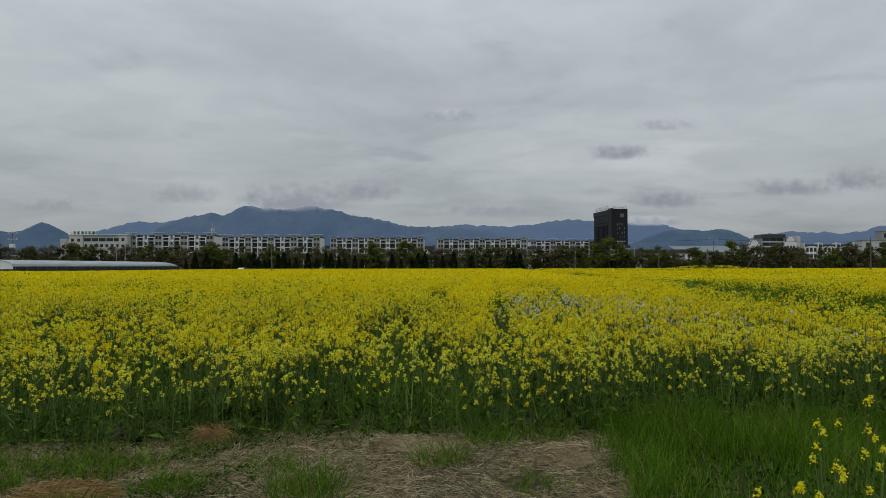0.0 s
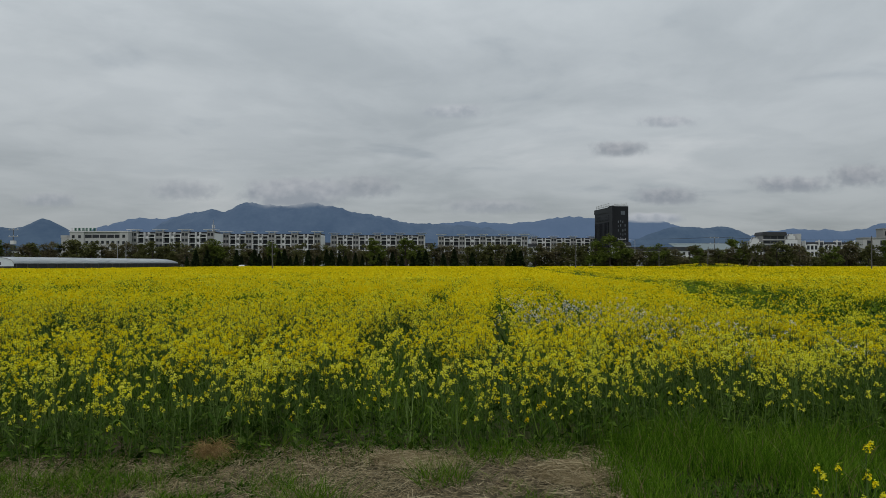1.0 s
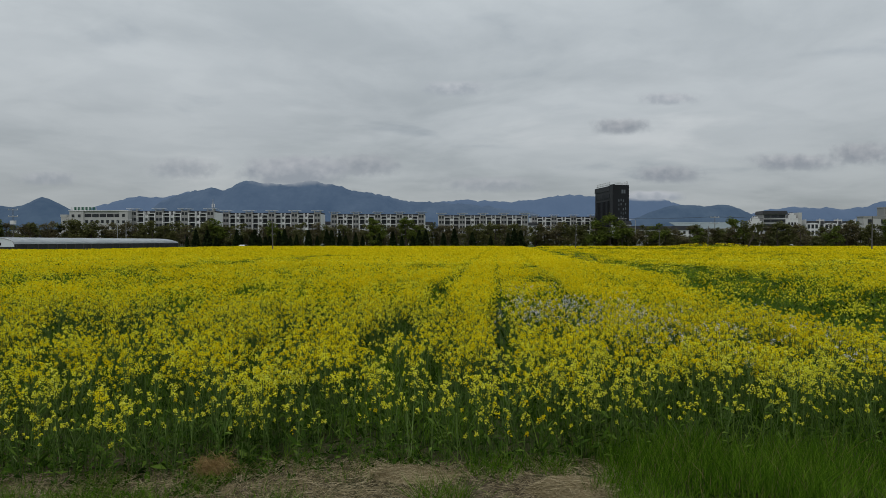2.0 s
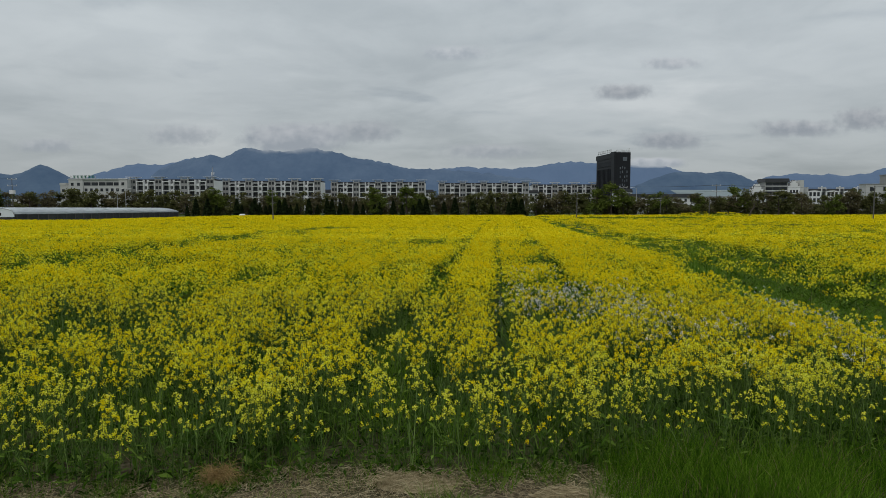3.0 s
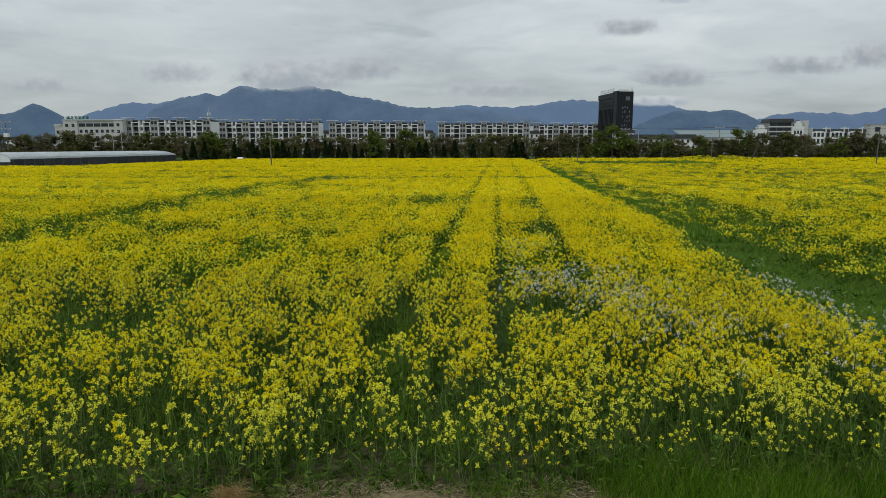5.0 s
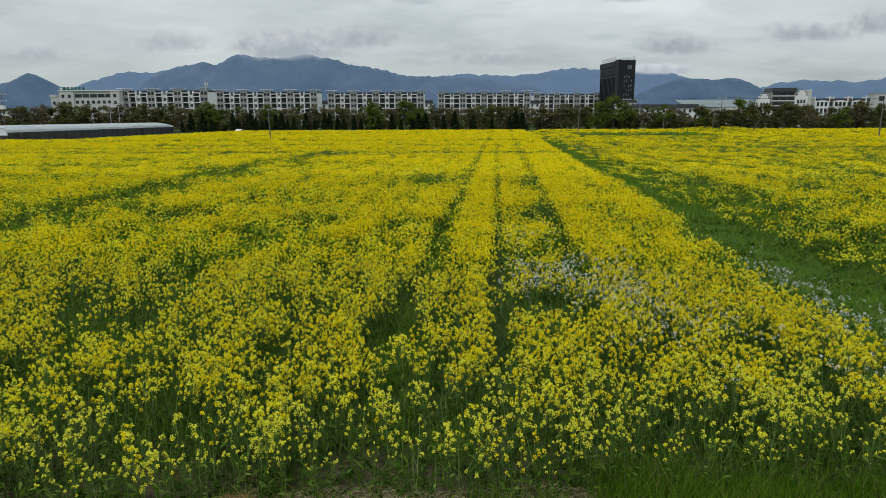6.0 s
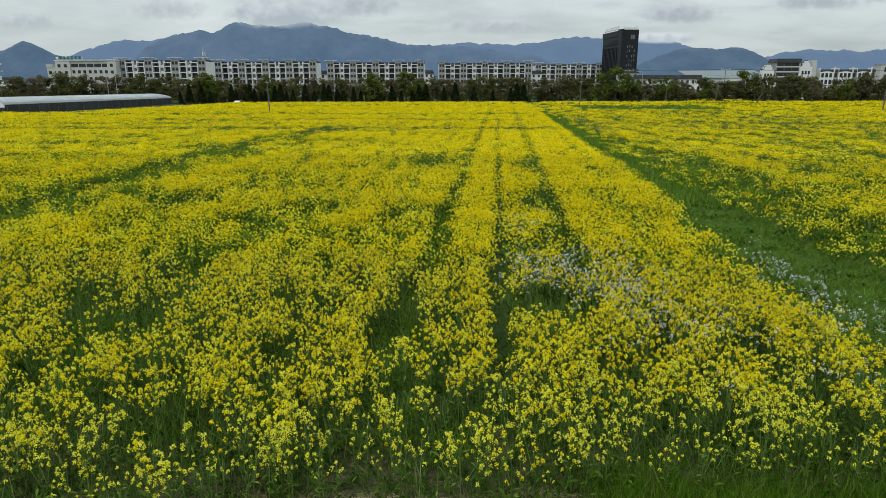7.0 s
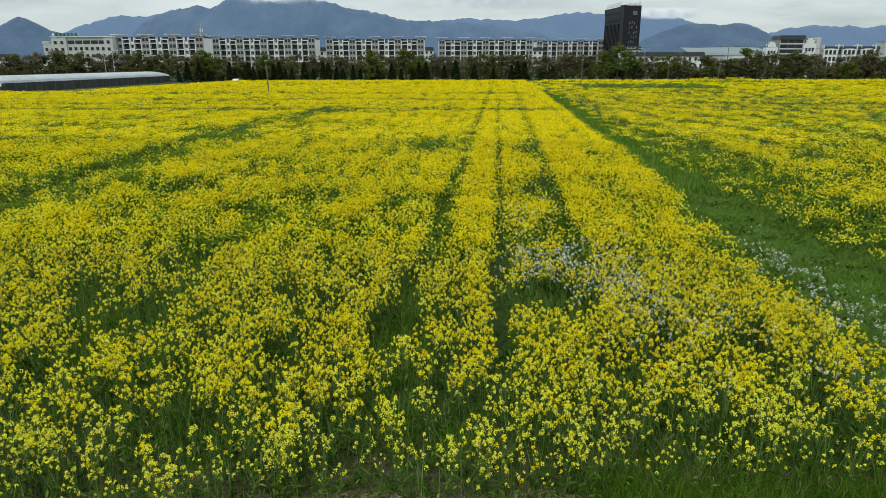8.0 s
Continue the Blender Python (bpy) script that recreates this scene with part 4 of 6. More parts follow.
# ---- trees ----
def tree_meshes(kind, seed):
    r = random.Random(seed)
    trunk, s = bmesh.new(), Soup()
    if kind == "conifer":
        H, n = 4.4, 700
        tube(trunk, [(0, 0, 0), (0, 0, H * 0.5), (0, 0, H * 0.95)], [0.1, 0.07, 0.02], 6)
        z = rng.uniform(0.12, 1.0, n) ** 0.8
        rad = (1.03 - z ** 1.6) * 1.0 * (0.75 + 0.3 * rng.random(n)) * (0.9 + 0.15 * np.sin(z * 40))
        a = rng.uniform(0, 2 * math.pi, n)
        c = np.stack([np.cos(a) * rad, np.sin(a) * rad, z * H], -1)
        s.tris(petals(c, rng.uniform(0.3, 0.5, n), 0.1), 0)
        return mesh_of("trunk", trunk, BARK), s.mesh("crown", [DARK_LEAF])
    H = {"olive": 6.8, "fresh": 8.0, "brown": 6.3, "bare": 6.3, "shrub": 2.8}[kind] * r.uniform(0.93, 1.07)
    lean = r.uniform(-0.3, 0.3)
    first = 0.08 if kind == "shrub" else 0.11
    spine = [(0, 0, 0), (lean * 0.3, 0, H * 0.3), (lean * 0.7, 0.1, H * 0.6), (lean, 0, H * 0.9)]
    tube(trunk, spine, [H * 0.022, H * 0.017, H * 0.011, H * 0.003], 6)
    clumps = []
    for i in range(13 if kind != "bare" else 20):
        f = r.uniform(first, 0.85)
        a = r.uniform(0, 2 * math.pi)
        reach = H * r.uniform(0.16, 0.34) * (1.2 - f * 0.75)
        p0 = Vector((lean * f, 0, H * f))
        p2 = p0 + Vector((math.cos(a) * reach, math.sin(a) * reach, H * r.uniform(0.06, 0.2)))
        p1 = (p0 + p2) / 2 + Vector((0, 0, -0.03 * H))
        tube(trunk, [p0, p1, p2], [H * 0.008, H * 0.005, H * 0.002], 3)
        clumps.append((p2, H * r.uniform(0.11, 0.19)))
        for _ in range(1 if kind != "bare" else 3):
            q = p1.lerp(p2, r.random()) + Vector((r.uniform(-1, 1), r.uniform(-1, 1), r.uniform(0.1, 1.0))) * H * 0.1
            tube(trunk, [p1.lerp(p2, 0.4), q], [H * 0.003, H * 0.001], 3)
            clumps.append((q, H * r.uniform(0.07, 0.12)))
    clumps.append((Vector((lean, 0, H * 0.9)), H * 0.13))
    mat = {"olive": MOSS, "fresh": FRESH, "brown": BROWN_LEAF, "bare": BROWN_LEAF, "shrub": MOSS}[kind]
    per = {"olive": 62, "fresh": 72, "brown": 52, "bare": 20, "shrub": 38}[kind]
    for c, rad in clumps:
        n = max(4, int(per * r.uniform(0.6, 1.3)))
        d = unit(rng.normal(size=(n, 3))) * (rng.random((n, 1)) ** 0.45) * rad
        d[:, 2] *= 0.8
        s.tris(petals(np.array(c)[None] + d, rng.uniform(0.027, 0.049, n) * H * (0.7 if kind == "bare" else 1.5 if kind == "shrub" else 1), 0.3), 0)
    return mesh_of("trunk", trunk, BARK), s.mesh("crown", [mat])


TREE_KIND = {
    "olive": ("deciduous_tree", "broad tree with dull olive spring leaves"),
    "fresh": ("deciduous_tree", "taller tree with fresh green leaves"),
    "brown": ("deciduous_tree", "tree with thin reddish-brown leaves"),
    "bare": ("bare_tree", "nearly leafless tree with thin brown twigs"),
    "conifer": ("conifer", "small pointed dark green conifer"),
    "shrub": ("shrub", "low dense dark green shrub"),
}
TREES = {k: [tree_meshes(k, 10 + i) for i in range(4 if k in ("olive", "brown") else 3)] for k in TREE_KIND}


def tree(kind, s, d, size=1.0, wide=1.0):
    name, label = TREE_KIND[kind]
    tr, cr = TREES[kind][rng.integers(len(TREES[kind]))]
    m = town_pose(s, d, -0.05, rng.uniform(0, 360)) @ Matrix.Diagonal((size * wide, size * wide, size, 1))
    ob = thing(name, label, "shrub" if kind == "shrub" else "tree", m, "tree belt behind the field")
    part("trunk", tr, None, ob)
    part("crown", cr, None, ob)
    return ob


# the belt: dull olive and brown trees, small conifers in front of them
s = -140.0
while s < 138:
    kind = rng.choice(["olive", "brown", "bare", "fresh"], p=[0.49, 0.34, 0.14, 0.03])
    size = rng.uniform(0.88, 1.1) * (0.9 if 48 < s < 76 else 1.0)
    d = rng.uniform(188, 196) if s < -66 else rng.uniform(170, 175)
    tree(kind, s, d, size * (1.12 if s < -66 else 1), rng.uniform(1.1, 1.5))
    s += rng.uniform(1.9, 3.4)
s = -165.0
while s < 165:
    tree(rng.choice(["olive", "brown"]), s, rng.uniform(200, 208), rng.uniform(0.9, 1.08) * (0.85 if 50 < s < 92 else 1), 1.5)
    tree("shrub", s + 2, rng.uniform(190, 198), rng.uniform(1.5, 1.9), 1.5)
    s += rng.uniform(4.2, 6.0)
for s0, s1, gap in ((-67, -58, 2.2), (-54, -20, 1.9), (-18, -3, 2.3), (0, 22, 3.0)):
    s = s0
    while s < s1:
        tree("conifer", s, rng.uniform(164.5, 167.0), rng.uniform(0.75, 1.2), rng.uniform(0.85, 1.15))
        s += gap * rng.uniform(0.5, 1.6)
s = -68.0
while s < 130:
    tree("shrub", s, rng.uniform(170, 173.5), rng.uniform(0.5, 1.05) * (0.7 if s < 22 else 1), rng.uniform(1.4, 2.0))
    s += rng.uniform(1.9, 3.4)
s = 44.0
while s < 128:
    tree("shrub", s, rng.uniform(176, 186), rng.uniform(0.95, 1.35), rng.uniform(1.2, 1.7))
    s += rng.uniform(1.6, 2.8)
s = -135.0
while s < -62:
    tree("shrub", s, rng.uniform(185, 189), rng.uniform(0.8, 1.2), rng.uniform(1.3, 1.9))
    s += rng.uniform(2.2, 3.6)
for s, d, size in ((-17.5, 168, 0.98), (-60, 170, 0.98), (-45.3, 171, 0.9), (43.8, 168, 1.12), (40.5, 169, 0.95), (47.5, 170, 0.9), (67.5, 170, 0.7), (102.5, 168, 0.72), (-6.5, 170, 0.75)):
    tree("fresh", s, d, size, 1.25)


def bank_height(x, y):
    """A low rounded bank at the field's far edge."""
    dx, dy = x - town(59, 141)[0], y - town(59, 141)[1]
    s, d = dx * math.cos(TURN) + dy * math.sin(TURN), -dx * math.sin(TURN) + dy * math.cos(TURN)
    return 0.75 * np.exp(-((s / 8.0) ** 4)) * np.exp(-((d / 2.6) ** 2))


def grass_bank():
    bm = bmesh.new()
    cx, cy = town(59, 141)
    rows = [[bm.verts.new((cx + x, cy + y, bank_height(cx + x, cy + y) - 0.04)) for x in np.linspace(-10, 10, 31)] for y in np.linspace(-6, 6, 17)]
    for a, b in zip(rows, rows[1:]):
        for k in range(30):
            bm.faces.new((a[k], a[k + 1], b[k + 1], b[k])).smooth = True
    return tagged(new("grass_bank", mesh_of("grass_bank", bm, GRASS)), "low rounded bank overgrown with rapeseed", "bank", kind="structure")


grass_bank()
crooked = thing("dead_tree", "crooked dead tree trunk in the field", "tree", town_pose(67.0, 141))
part("trunk", tube(bmesh.new(), [(0, 0, 0), (0.15, 0, 0.8), (0.6, 0, 1.8), (1.3, 0.1, 3.0), (1.5, 0, 4.0)], [0.2, 0.18, 0.15, 0.1, 0.04], 8), BARK, crooked)
for i, (p, q) in enumerate((((0.6, 0, 1.8), (-0.1, 0.2, 3.2)), ((1.0, 0, 2.4), (2.2, -0.2, 3.4)), ((1.3, 0.1, 3.0), (0.7, 0, 4.2)))):
    part("limb", tube(bmesh.new(), [p, q], [0.08, 0.02], 6), BARK, crooked)


# ---- the rapeseed field ----
FIELD_FRONT = ([-40, -4.4, -3.3, -2.7, -2.0, -1.2, -0.4, 0.4, 1.2, 2.4, 4.5, 40], [5.2, 5.75, 5.9, 6.15, 6.35, 6.5, 6.42, 6.6, 6.75, 6.9, 7.05, 7.4])
LANE_Y = [4, 9.8, 13, 19, 25, 37, 48, 83, 120]
LANE_LEFT = [5.6, 5.35, 5.2, 5.15, 5.5, 5.85, 6.0, 6.2, 6.0]
LANE_RIGHT = [11, 10.4, 9.9, 9.3, 9.0, 8.3, 8.3, 8.4, 8.2]


def in_lane(x, y):
    return (x > np.interp(y, LANE_Y, LANE_LEFT)) & (x < np.interp(y, LANE_Y, LANE_RIGHT)) & (y < 112)


def dip(x, centre, half):
    """0 inside a strip, rising to 1 outside it."""
    return np.clip((np.abs(x - centre) - half) / (0.35 * half + 0.06), 0, 1)


# bare and green places in the crop: x, y, half width, half length, strength
GAPS = [(0.86, 11.2, 0.68, 1.3, 1.0), (-1.72, 10.7, 0.36, 1.7, 0.95), (-3.0, 9.3, 0.3, 0.8, 0.85), (-5.3, 9.6, 0.35, 0.6, 0.85), (-3.85, 11.2, 0.27, 0.75, 0.95), (-3.7, 13.0, 0.34, 0.7, 0.8), (-7.5, 10.9, 0.62, 0.65, 1.0),
        (-6.1, 8.3, 0.36, 0.5, 0.9), (-3.6, 7.05, 0.27, 0.5, 0.9), (-7.4, 8.9, 0.28, 0.5, 0.9), (-0.2, 7.6, 0.22, 0.45, 0.9), (3.9, 8.4, 0.3, 0.45, 0.7)]
FAR_GAPS = [(1.15, 30.4, 0.5, 2.0, 0.9), (1.36, 20.9, 0.62, 1.1, 0.9), (-10.6, 20.6, 1.4, 1.1, 0.55), (-6.5, 18.7, 1.2, 1.3, 0.55), (-2.75, 18.6, 0.6, 1.3, 0.7),
            (-3.4, 31.3, 1.1, 2.2, 0.9), (-29, 41, 4.5, 1.6, 0.55), (-15.2, 36, 1.6, 1.6, 0.6), (11.5, 24, 1.6, 1.0, 0.5), (15, 31, 1.6, 1.3, 0.7)]


def cover(x, y):
    """How thickly rapeseed stands at a place, 0 to 1."""
    clump = fractal(x / 0.62 + 3, y / 0.8, 11) - 0.5
    c = np.interp(y, [6, 9, 12, 20, 30], [0.90, 0.87, 0.71, 0.66, 0.84]) + np.interp(y, [45, 70], [0.0, 0.22]) + np.interp(y, [10, 30, 60], [2.8, 1.6, 0.25]) * clump + np.interp(y, [10, 16, 40, 65], [0.0, 1.5, 1.4, 0.2]) * (fractal(x / 0.75, y / 6.5, 51) - 0.5) + np.interp(y, [10, 30, 60], [0.7, 0.9, 0.6]) * (fractal(x / 2.4, y / 3.6, 21) - 0.5)
    c += np.where((x > -1.33) & (x < 0.1), np.interp(y, [9, 13], [0.0, 0.25]), 0)
    c += np.where((x > 1.62) & (x < 5.6), np.interp(y, [8, 10], [0.0, 0.2]), 0)
    c -= np.where(x > 7, np.interp(y, [16, 30, 60], [0.12, 0.36, 0.36]), 0)
    c -= np.where(x < -1.4, np.interp(y, [9, 14, 24, 32], [0.0, 0.14, 0.16, 0.12]), 0)
    c -= np.where(x < -13, np.interp(y, [15, 20, 50, 60], [0.0, 0.2, 0.16, 0.05]), 0)
    c -= np.interp(np.abs(x), [10, 30], [0.0, 0.24]) * np.interp(y, [25, 50], [0.0, 1.0])
    c -= np.interp(y, [50, 60], [0.0, 1.3]) * np.clip(fractal(x / 13, y / 2.6, 27) - 0.54, 0, 0.3)
    drift = -0.007 * np.clip(y - 10, 0, None)
    c *= np.interp(y, [7, 8], [0.3, 0]) + np.interp(y, [7, 8], [0.7, 1]) * dip(x, 0.06 + drift, np.interp(y, [8, 12], [0.08, 0.11]))
    c *= np.interp(y, [11, 15], [0.55, 0.12]) + np.interp(y, [11, 15], [0.45, 0.88]) * dip(x, -1.43 + drift * 0.7, 0.22)
    c *= np.interp(y, [11, 14], [0.85, 0.12]) + np.interp(y, [11, 14], [0.15, 0.88]) * dip(x, 1.68 + 0.004 * (y - 14), 0.2)
    c *= 0.45 + 0.55 * dip(x, np.interp(y, [11, 14.5, 22, 40, 60], [3.85, 3.4, 3.85, 4.3, 4.5]), 0.18)
    for k in range(1, 8):
        c *= 0.5 + 0.5 * dip(x, -1.43 - 1.6 * k + drift * 1.5 + 0.15 * np.sin(y * 0.35 + k), 0.17)
    for k in range(14):
        c *= np.where(x > 7, 0.25 + 0.75 * dip(x + 0.27 * y + 0.5 * np.sin(y * 0.3), 11.8 + 3.4 * k, 0.55), 1)
    right = np.interp(y, LANE_Y, LANE_RIGHT)
    edge = np.clip((right - x) / 1.6, 0, 1)
    c = np.where(in_lane(x, y), np.where(y > 14, 0.2 * (1 - edge), 0.01), c)
    beyond = x - right
    c = np.where((beyond > 0) & (y < 80), c * np.interp(beyond + 1.2 * (fractal(x / 0.8, y / 1.4, 33) - 0.5), [0, 1.6], [0.2, 1.0]), c)
    short = np.interp(y, LANE_Y, LANE_LEFT) - x
    c = np.where((short > 0) & (x > 3), c * np.interp(short, [0, 0.4], [0.5, 1.0]), c)
    # a second lane, half overgrown
    left_lane = np.abs(x + 15.7 + 0.5 * np.sin(y * 0.21)) < np.interp(y, [16, 24, 30, 60], [1.5, 0.9, 1.2, 1.5]) * (0.2 + 1.6 * fractal(x / 3, y / 3.5, 37))
    c = np.where(left_lane & (y > 15) & (y < 62), c * 0.12, c)
    cross = np.abs(y - 57.6 + 0.03 * np.clip(-8 - x, 0, 40) + np.where((x < -8) & (x > -16), 2.0, 0)) < np.interp(x, [-50, -20, -10, 6], [2.0, 2.0, 3.0, 2.4])
    c = np.where(cross & (x < 6.0), c * (0.02 + 0.4 * fractal(x / 2, y, 39)), c)
    for y0, x0, x1, half, k in ((74, -42, 3, 2.0, 0.35), (90, -62, 4, 2.5, 0.4), (99, 9, 50, 3, 0.4), (118, 13, 37, 12, 0.02), (132, -50, 10, 2, 0.6), (66, 9, 42, 1.6, 0.4), (80, 12, 60, 2.2, 0.4), (142, -30, 60, 3, 0.6), (66, -60, -22, 1.6, 0.4)):
        wave = y - y0 - 0.03 * x - 1.2 * np.sin(x * 0.22 + y0)
        c = np.where((np.abs(wave) < half) & (x > x0) & (x < x1), c * k, c)
    for gx, gy, rx, ry, k in GAPS + FAR_GAPS:
        d = ((x - gx) / rx) ** 2 + ((y - gy) / ry) ** 2 + 1.1 * clump * np.interp(y, [10, 20], [2.0, 1.0])
        c *= 1 - k * np.clip(1.9 - 1.2 * d, 0, 1)
    front = np.interp(x, *FIELD_FRONT)
    c *= np.interp(y - front, [0, 1.0], [0.7, 1.0])
    c = np.where(y < front, 0, c)
    return np.clip(c, 0, 1)


def plant_height(x, y):
    base = np.interp(y, [5, 7.5, 10, 20, 60], [0.70, 0.86, 0.97, 1.02, 0.94])
    beyond = x - np.interp(y, LANE_Y, LANE_RIGHT)
    base = base * np.where(beyond > -3, np.interp(beyond, [-1, 1.6], [0.55, 1.0]), 1.0)
    swell = 0.5 * (fractal(x / 1.7, y / 1.7, 41) - 0.5) + 0.5 * (fractal(x / 0.62 + 3, y / 0.8, 11) - 0.5)
    return base * (1 + np.interp(y, [10, 50], [0.5, 0.22]) * swell)


def white_share(x, y):
    """Where pale radish blossom is mixed in."""
    w = np.exp(-(((x - 0.95) / 0.7) ** 2) - (((y - 13.2) / 1.0) ** 2)) * 1.0
    w += np.exp(-(((x - 2.35) / 0.6) ** 2) - (((y - 12.6) / 1.7) ** 2)) * 0.85
    w += np.exp(-(((x - 3.2) / 1.1) ** 2) - (((y - 10.6) / 1.1) ** 2)) * 0.4
    w += np.exp(-(((x - 0.75) / 0.55) ** 2) - (((y - 17.2) / 1.5) ** 2)) * 0.5
    w += np.exp(-(((x - 5.1) / 0.8) ** 2) - (((y - 8.9) / 0.9) ** 2)) * 0.3
    w += np.exp(-(((x - 6.35) / 0.6) ** 2) - (((y - 14.9) / 1.7) ** 2)) * 0.75
    w += np.exp(-(((x - 6.5) / 0.6) ** 2) - (((y - 11.8) / 1.3) ** 2)) * 1.0
    return np.where(x > 1.66, w, np.where(x > 0.1, w, 0))


def sow(x0, x1, y0, y1, per_m2, wedge=0.76):
    """Random standing places inside the wedge of field that widens away from the front."""
    n = int((x1 - x0) * (y1 - y0) * per_m2)
    x, y = rng.uniform(x0, x1, n), rng.uniform(y0, y1, n)
    keep = (np.abs(x + 0.09 * y) < wedge * y + 1.2) & ((x > -66) | (y < 95))
    return x[keep], y[keep]


def domes(centre, flowers, size, spread):
    """Loose three-cornered flowers round each head's tip, thick at the top and straggling below."""
    c = np.repeat(centre, flowers, 0)
    n = len(c)
    reach = np.repeat(np.broadcast_to(np.asarray(spread), (len(centre),)), flowers)
    down = rng.random(n) ** 1.7
    a = rng.uniform(0, 2 * math.pi, n)
    r = reach * (0.25 + 0.75 * np.sqrt(rng.random(n))) * (0.55 + 0.6 * down)
    d = np.stack([np.cos(a) * r, np.sin(a) * r, reach * (0.65 - 1.55 * down) + rng.normal(size=n) * 0.003], -1)
    c = c + d
    nrm = unit(unit(d) * 0.6 + rng.normal(size=(n, 3)) * 0.55 + np.array([0, 0, 0.5]))
    u = unit(np.cross(nrm, rng.normal(size=(n, 3))))
    v = np.cross(nrm, u)
    s = (np.repeat(np.broadcast_to(np.asarray(size), (len(centre),)), flowers) * rng.uniform(0.7, 1.25, n))[:, None]
    return np.stack([c + u * s * 0.72, c - u * s * 0.36 + v * s * 0.6, c - u * s * 0.36 - v * s * 0.6], 1)


def heads_at(soup, top, flowers, size, spread, mi):
    """Flower heads: small domes of loose petals."""
    soup.tris(domes(top, flowers, size, spread), np.repeat(np.broadcast_to(np.asarray(mi), (len(top),)), flowers))


def pale_share(x, y):
    """Young pale blossom stands where the crop is thin, golden blossom where it is thick."""
    return np.clip(0.95 - cover(x, y) - np.interp(y, [12, 50], [0.0, 0.45]), 0.03, 0.7)


def tints(x, y):
    """Young lemon heads, plain yellow ones, and golden ones deep in the crop."""
    n = len(x)
    thick = fractal(x / 1.1, y / 1.3, 17)
    # more gold further off: thicker bloom, and light deepened among petals put into colour
    gold = rng.random(n) < np.clip(np.interp(y, [8, 14, 30, 75], [0.2, 0.5, 0.65, 0.85]) + 0.9 * (thick - 0.5), 0.02, 0.95)
    young = rng.random(n) < pale_share(x, y) * np.interp(y, [40, 60], [1.0, 0.0])
    return np.where(young, 4, np.where(gold, 6, 0))


def plants_detailed(soup, x, y, blooming=True):
    n = len(x)
    h = plant_height(x, y) * rng.uniform(0.84, 1.1, n) * (1.0 if blooming else 0.72)
    root = np.stack([x, y, np.zeros(n)], -1)
    lean = rng.normal(size=(n, 2)) * 0.07
    top = root + np.stack([lean[:, 0] * h, lean[:, 1] * h, h], -1)
    soup.strips(ribbons(root, top, 0.011, k=3, tipw=0.4), 1)
    into = y - np.interp(x, *FIELD_FRONT)
    # the first plants are still young: lemon-green blossom and more bare stalk
    fresh = rng.random(n) < np.interp(into, [0.3, 1.8], [0.85, 0.0])
    heads, tint = [top], [np.where(fresh, 7, tints(x, y))]
    for k in range(11):
        a = rng.uniform(0, 2 * math.pi, n)
        r = (0.03 + 0.15 * rng.random(n) ** 0.8) * h
        b0 = root + (top - root) * rng.uniform(0.4, 0.68, n)[:, None]
        low = np.interp(into, [0, 1.2], [0.6, 0.34]) - 0.2 * np.clip(x - 1.0, 0, 1) * (into < 1.2)
        b1 = np.stack([top[:, 0] + np.cos(a) * r, top[:, 1] + np.sin(a) * r, h * (1.01 - 5.0 * r ** 2 - low * rng.random(n) ** 2)], -1)
        keep = rng.random(n) < np.interp(into, [0, 1.4], [0.62, 0.9]) - 0.14 * np.clip(x - 1.0, 0, 1) * (into < 1.4)
        soup.strips(ribbons(b0[keep], b1[keep], 0.006, k=2, tipw=0.5), 1)
        heads.append(b1[keep])
        tint.append(np.where(rng.random(n) < 0.2, np.where(fresh, 7, 4), tint[0])[keep])
    if blooming:
        hd, tint = np.concatenate(heads), np.concatenate(tint)
        full = rng.random(len(hd)) < 0.68
        heads_at(soup, hd[full], 21, 0.0150, rng.uniform(0.021, 0.034, full.sum()), tint[full])
        heads_at(soup, hd[~full], 9, 0.0135, 0.018, np.where(rng.random((~full).sum()) < 0.5, 7, tint[~full]))
        bud = np.repeat(hd, 2, 0) + rng.normal(size=(2 * len(hd), 3)) * 0.007 + np.array([0, 0, 0.024])
        soup.tris(petals(bud, 0.012, 0.8), 3)
        # seed pods and side shoots below the heads
        pods = hd + rng.normal(size=hd.shape) * 0.012 - np.array([0, 0, 0.05])
        soup.strips(ribbons(pods, pods + rng.normal(size=pods.shape) * 0.03 + np.array([0, 0, 0.02]), 0.004, k=2), 1)
    for k in range(11):
        a = rng.uniform(0, 2 * math.pi, n)
        f = rng.uniform(0.04, 0.82, n)
        ln = np.interp(f, [0, 0.3, 0.8], [0.13, 0.11, 0.04]) * rng.uniform(0.45, 1.3, n)
        p0 = root + (top - root) * f[:, None]
        p1 = p0 + np.stack([np.cos(a) * ln, np.sin(a) * ln, ln * rng.uniform(-0.2, 1.5, n)], -1)
        soup.strips(leaves(p0, p1, ln * np.interp(f, [0, 0.8], [0.4, 0.22]) * rng.uniform(0.7, 1.2, n), ln * rng.uniform(0.1, 0.7, n)), np.where(rng.random(n) < 0.3, 8, 2))
    # thin side stalks and pods that fill the lower stand of the first rows
    edge = into < 2.2
    for k in range(5):
        q = root[edge] + rng.normal(size=(edge.sum(), 3)) * np.array([0.05, 0.05, 0.0])
        e = q + np.stack([rng.normal(size=edge.sum()) * 0.06, rng.normal(size=edge.sum()) * 0.06, h[edge] * rng.uniform(0.3, 0.85, edge.sum())], -1)
        soup.strips(ribbons(q, e, 0.005, k=2, tipw=0.4), 1)


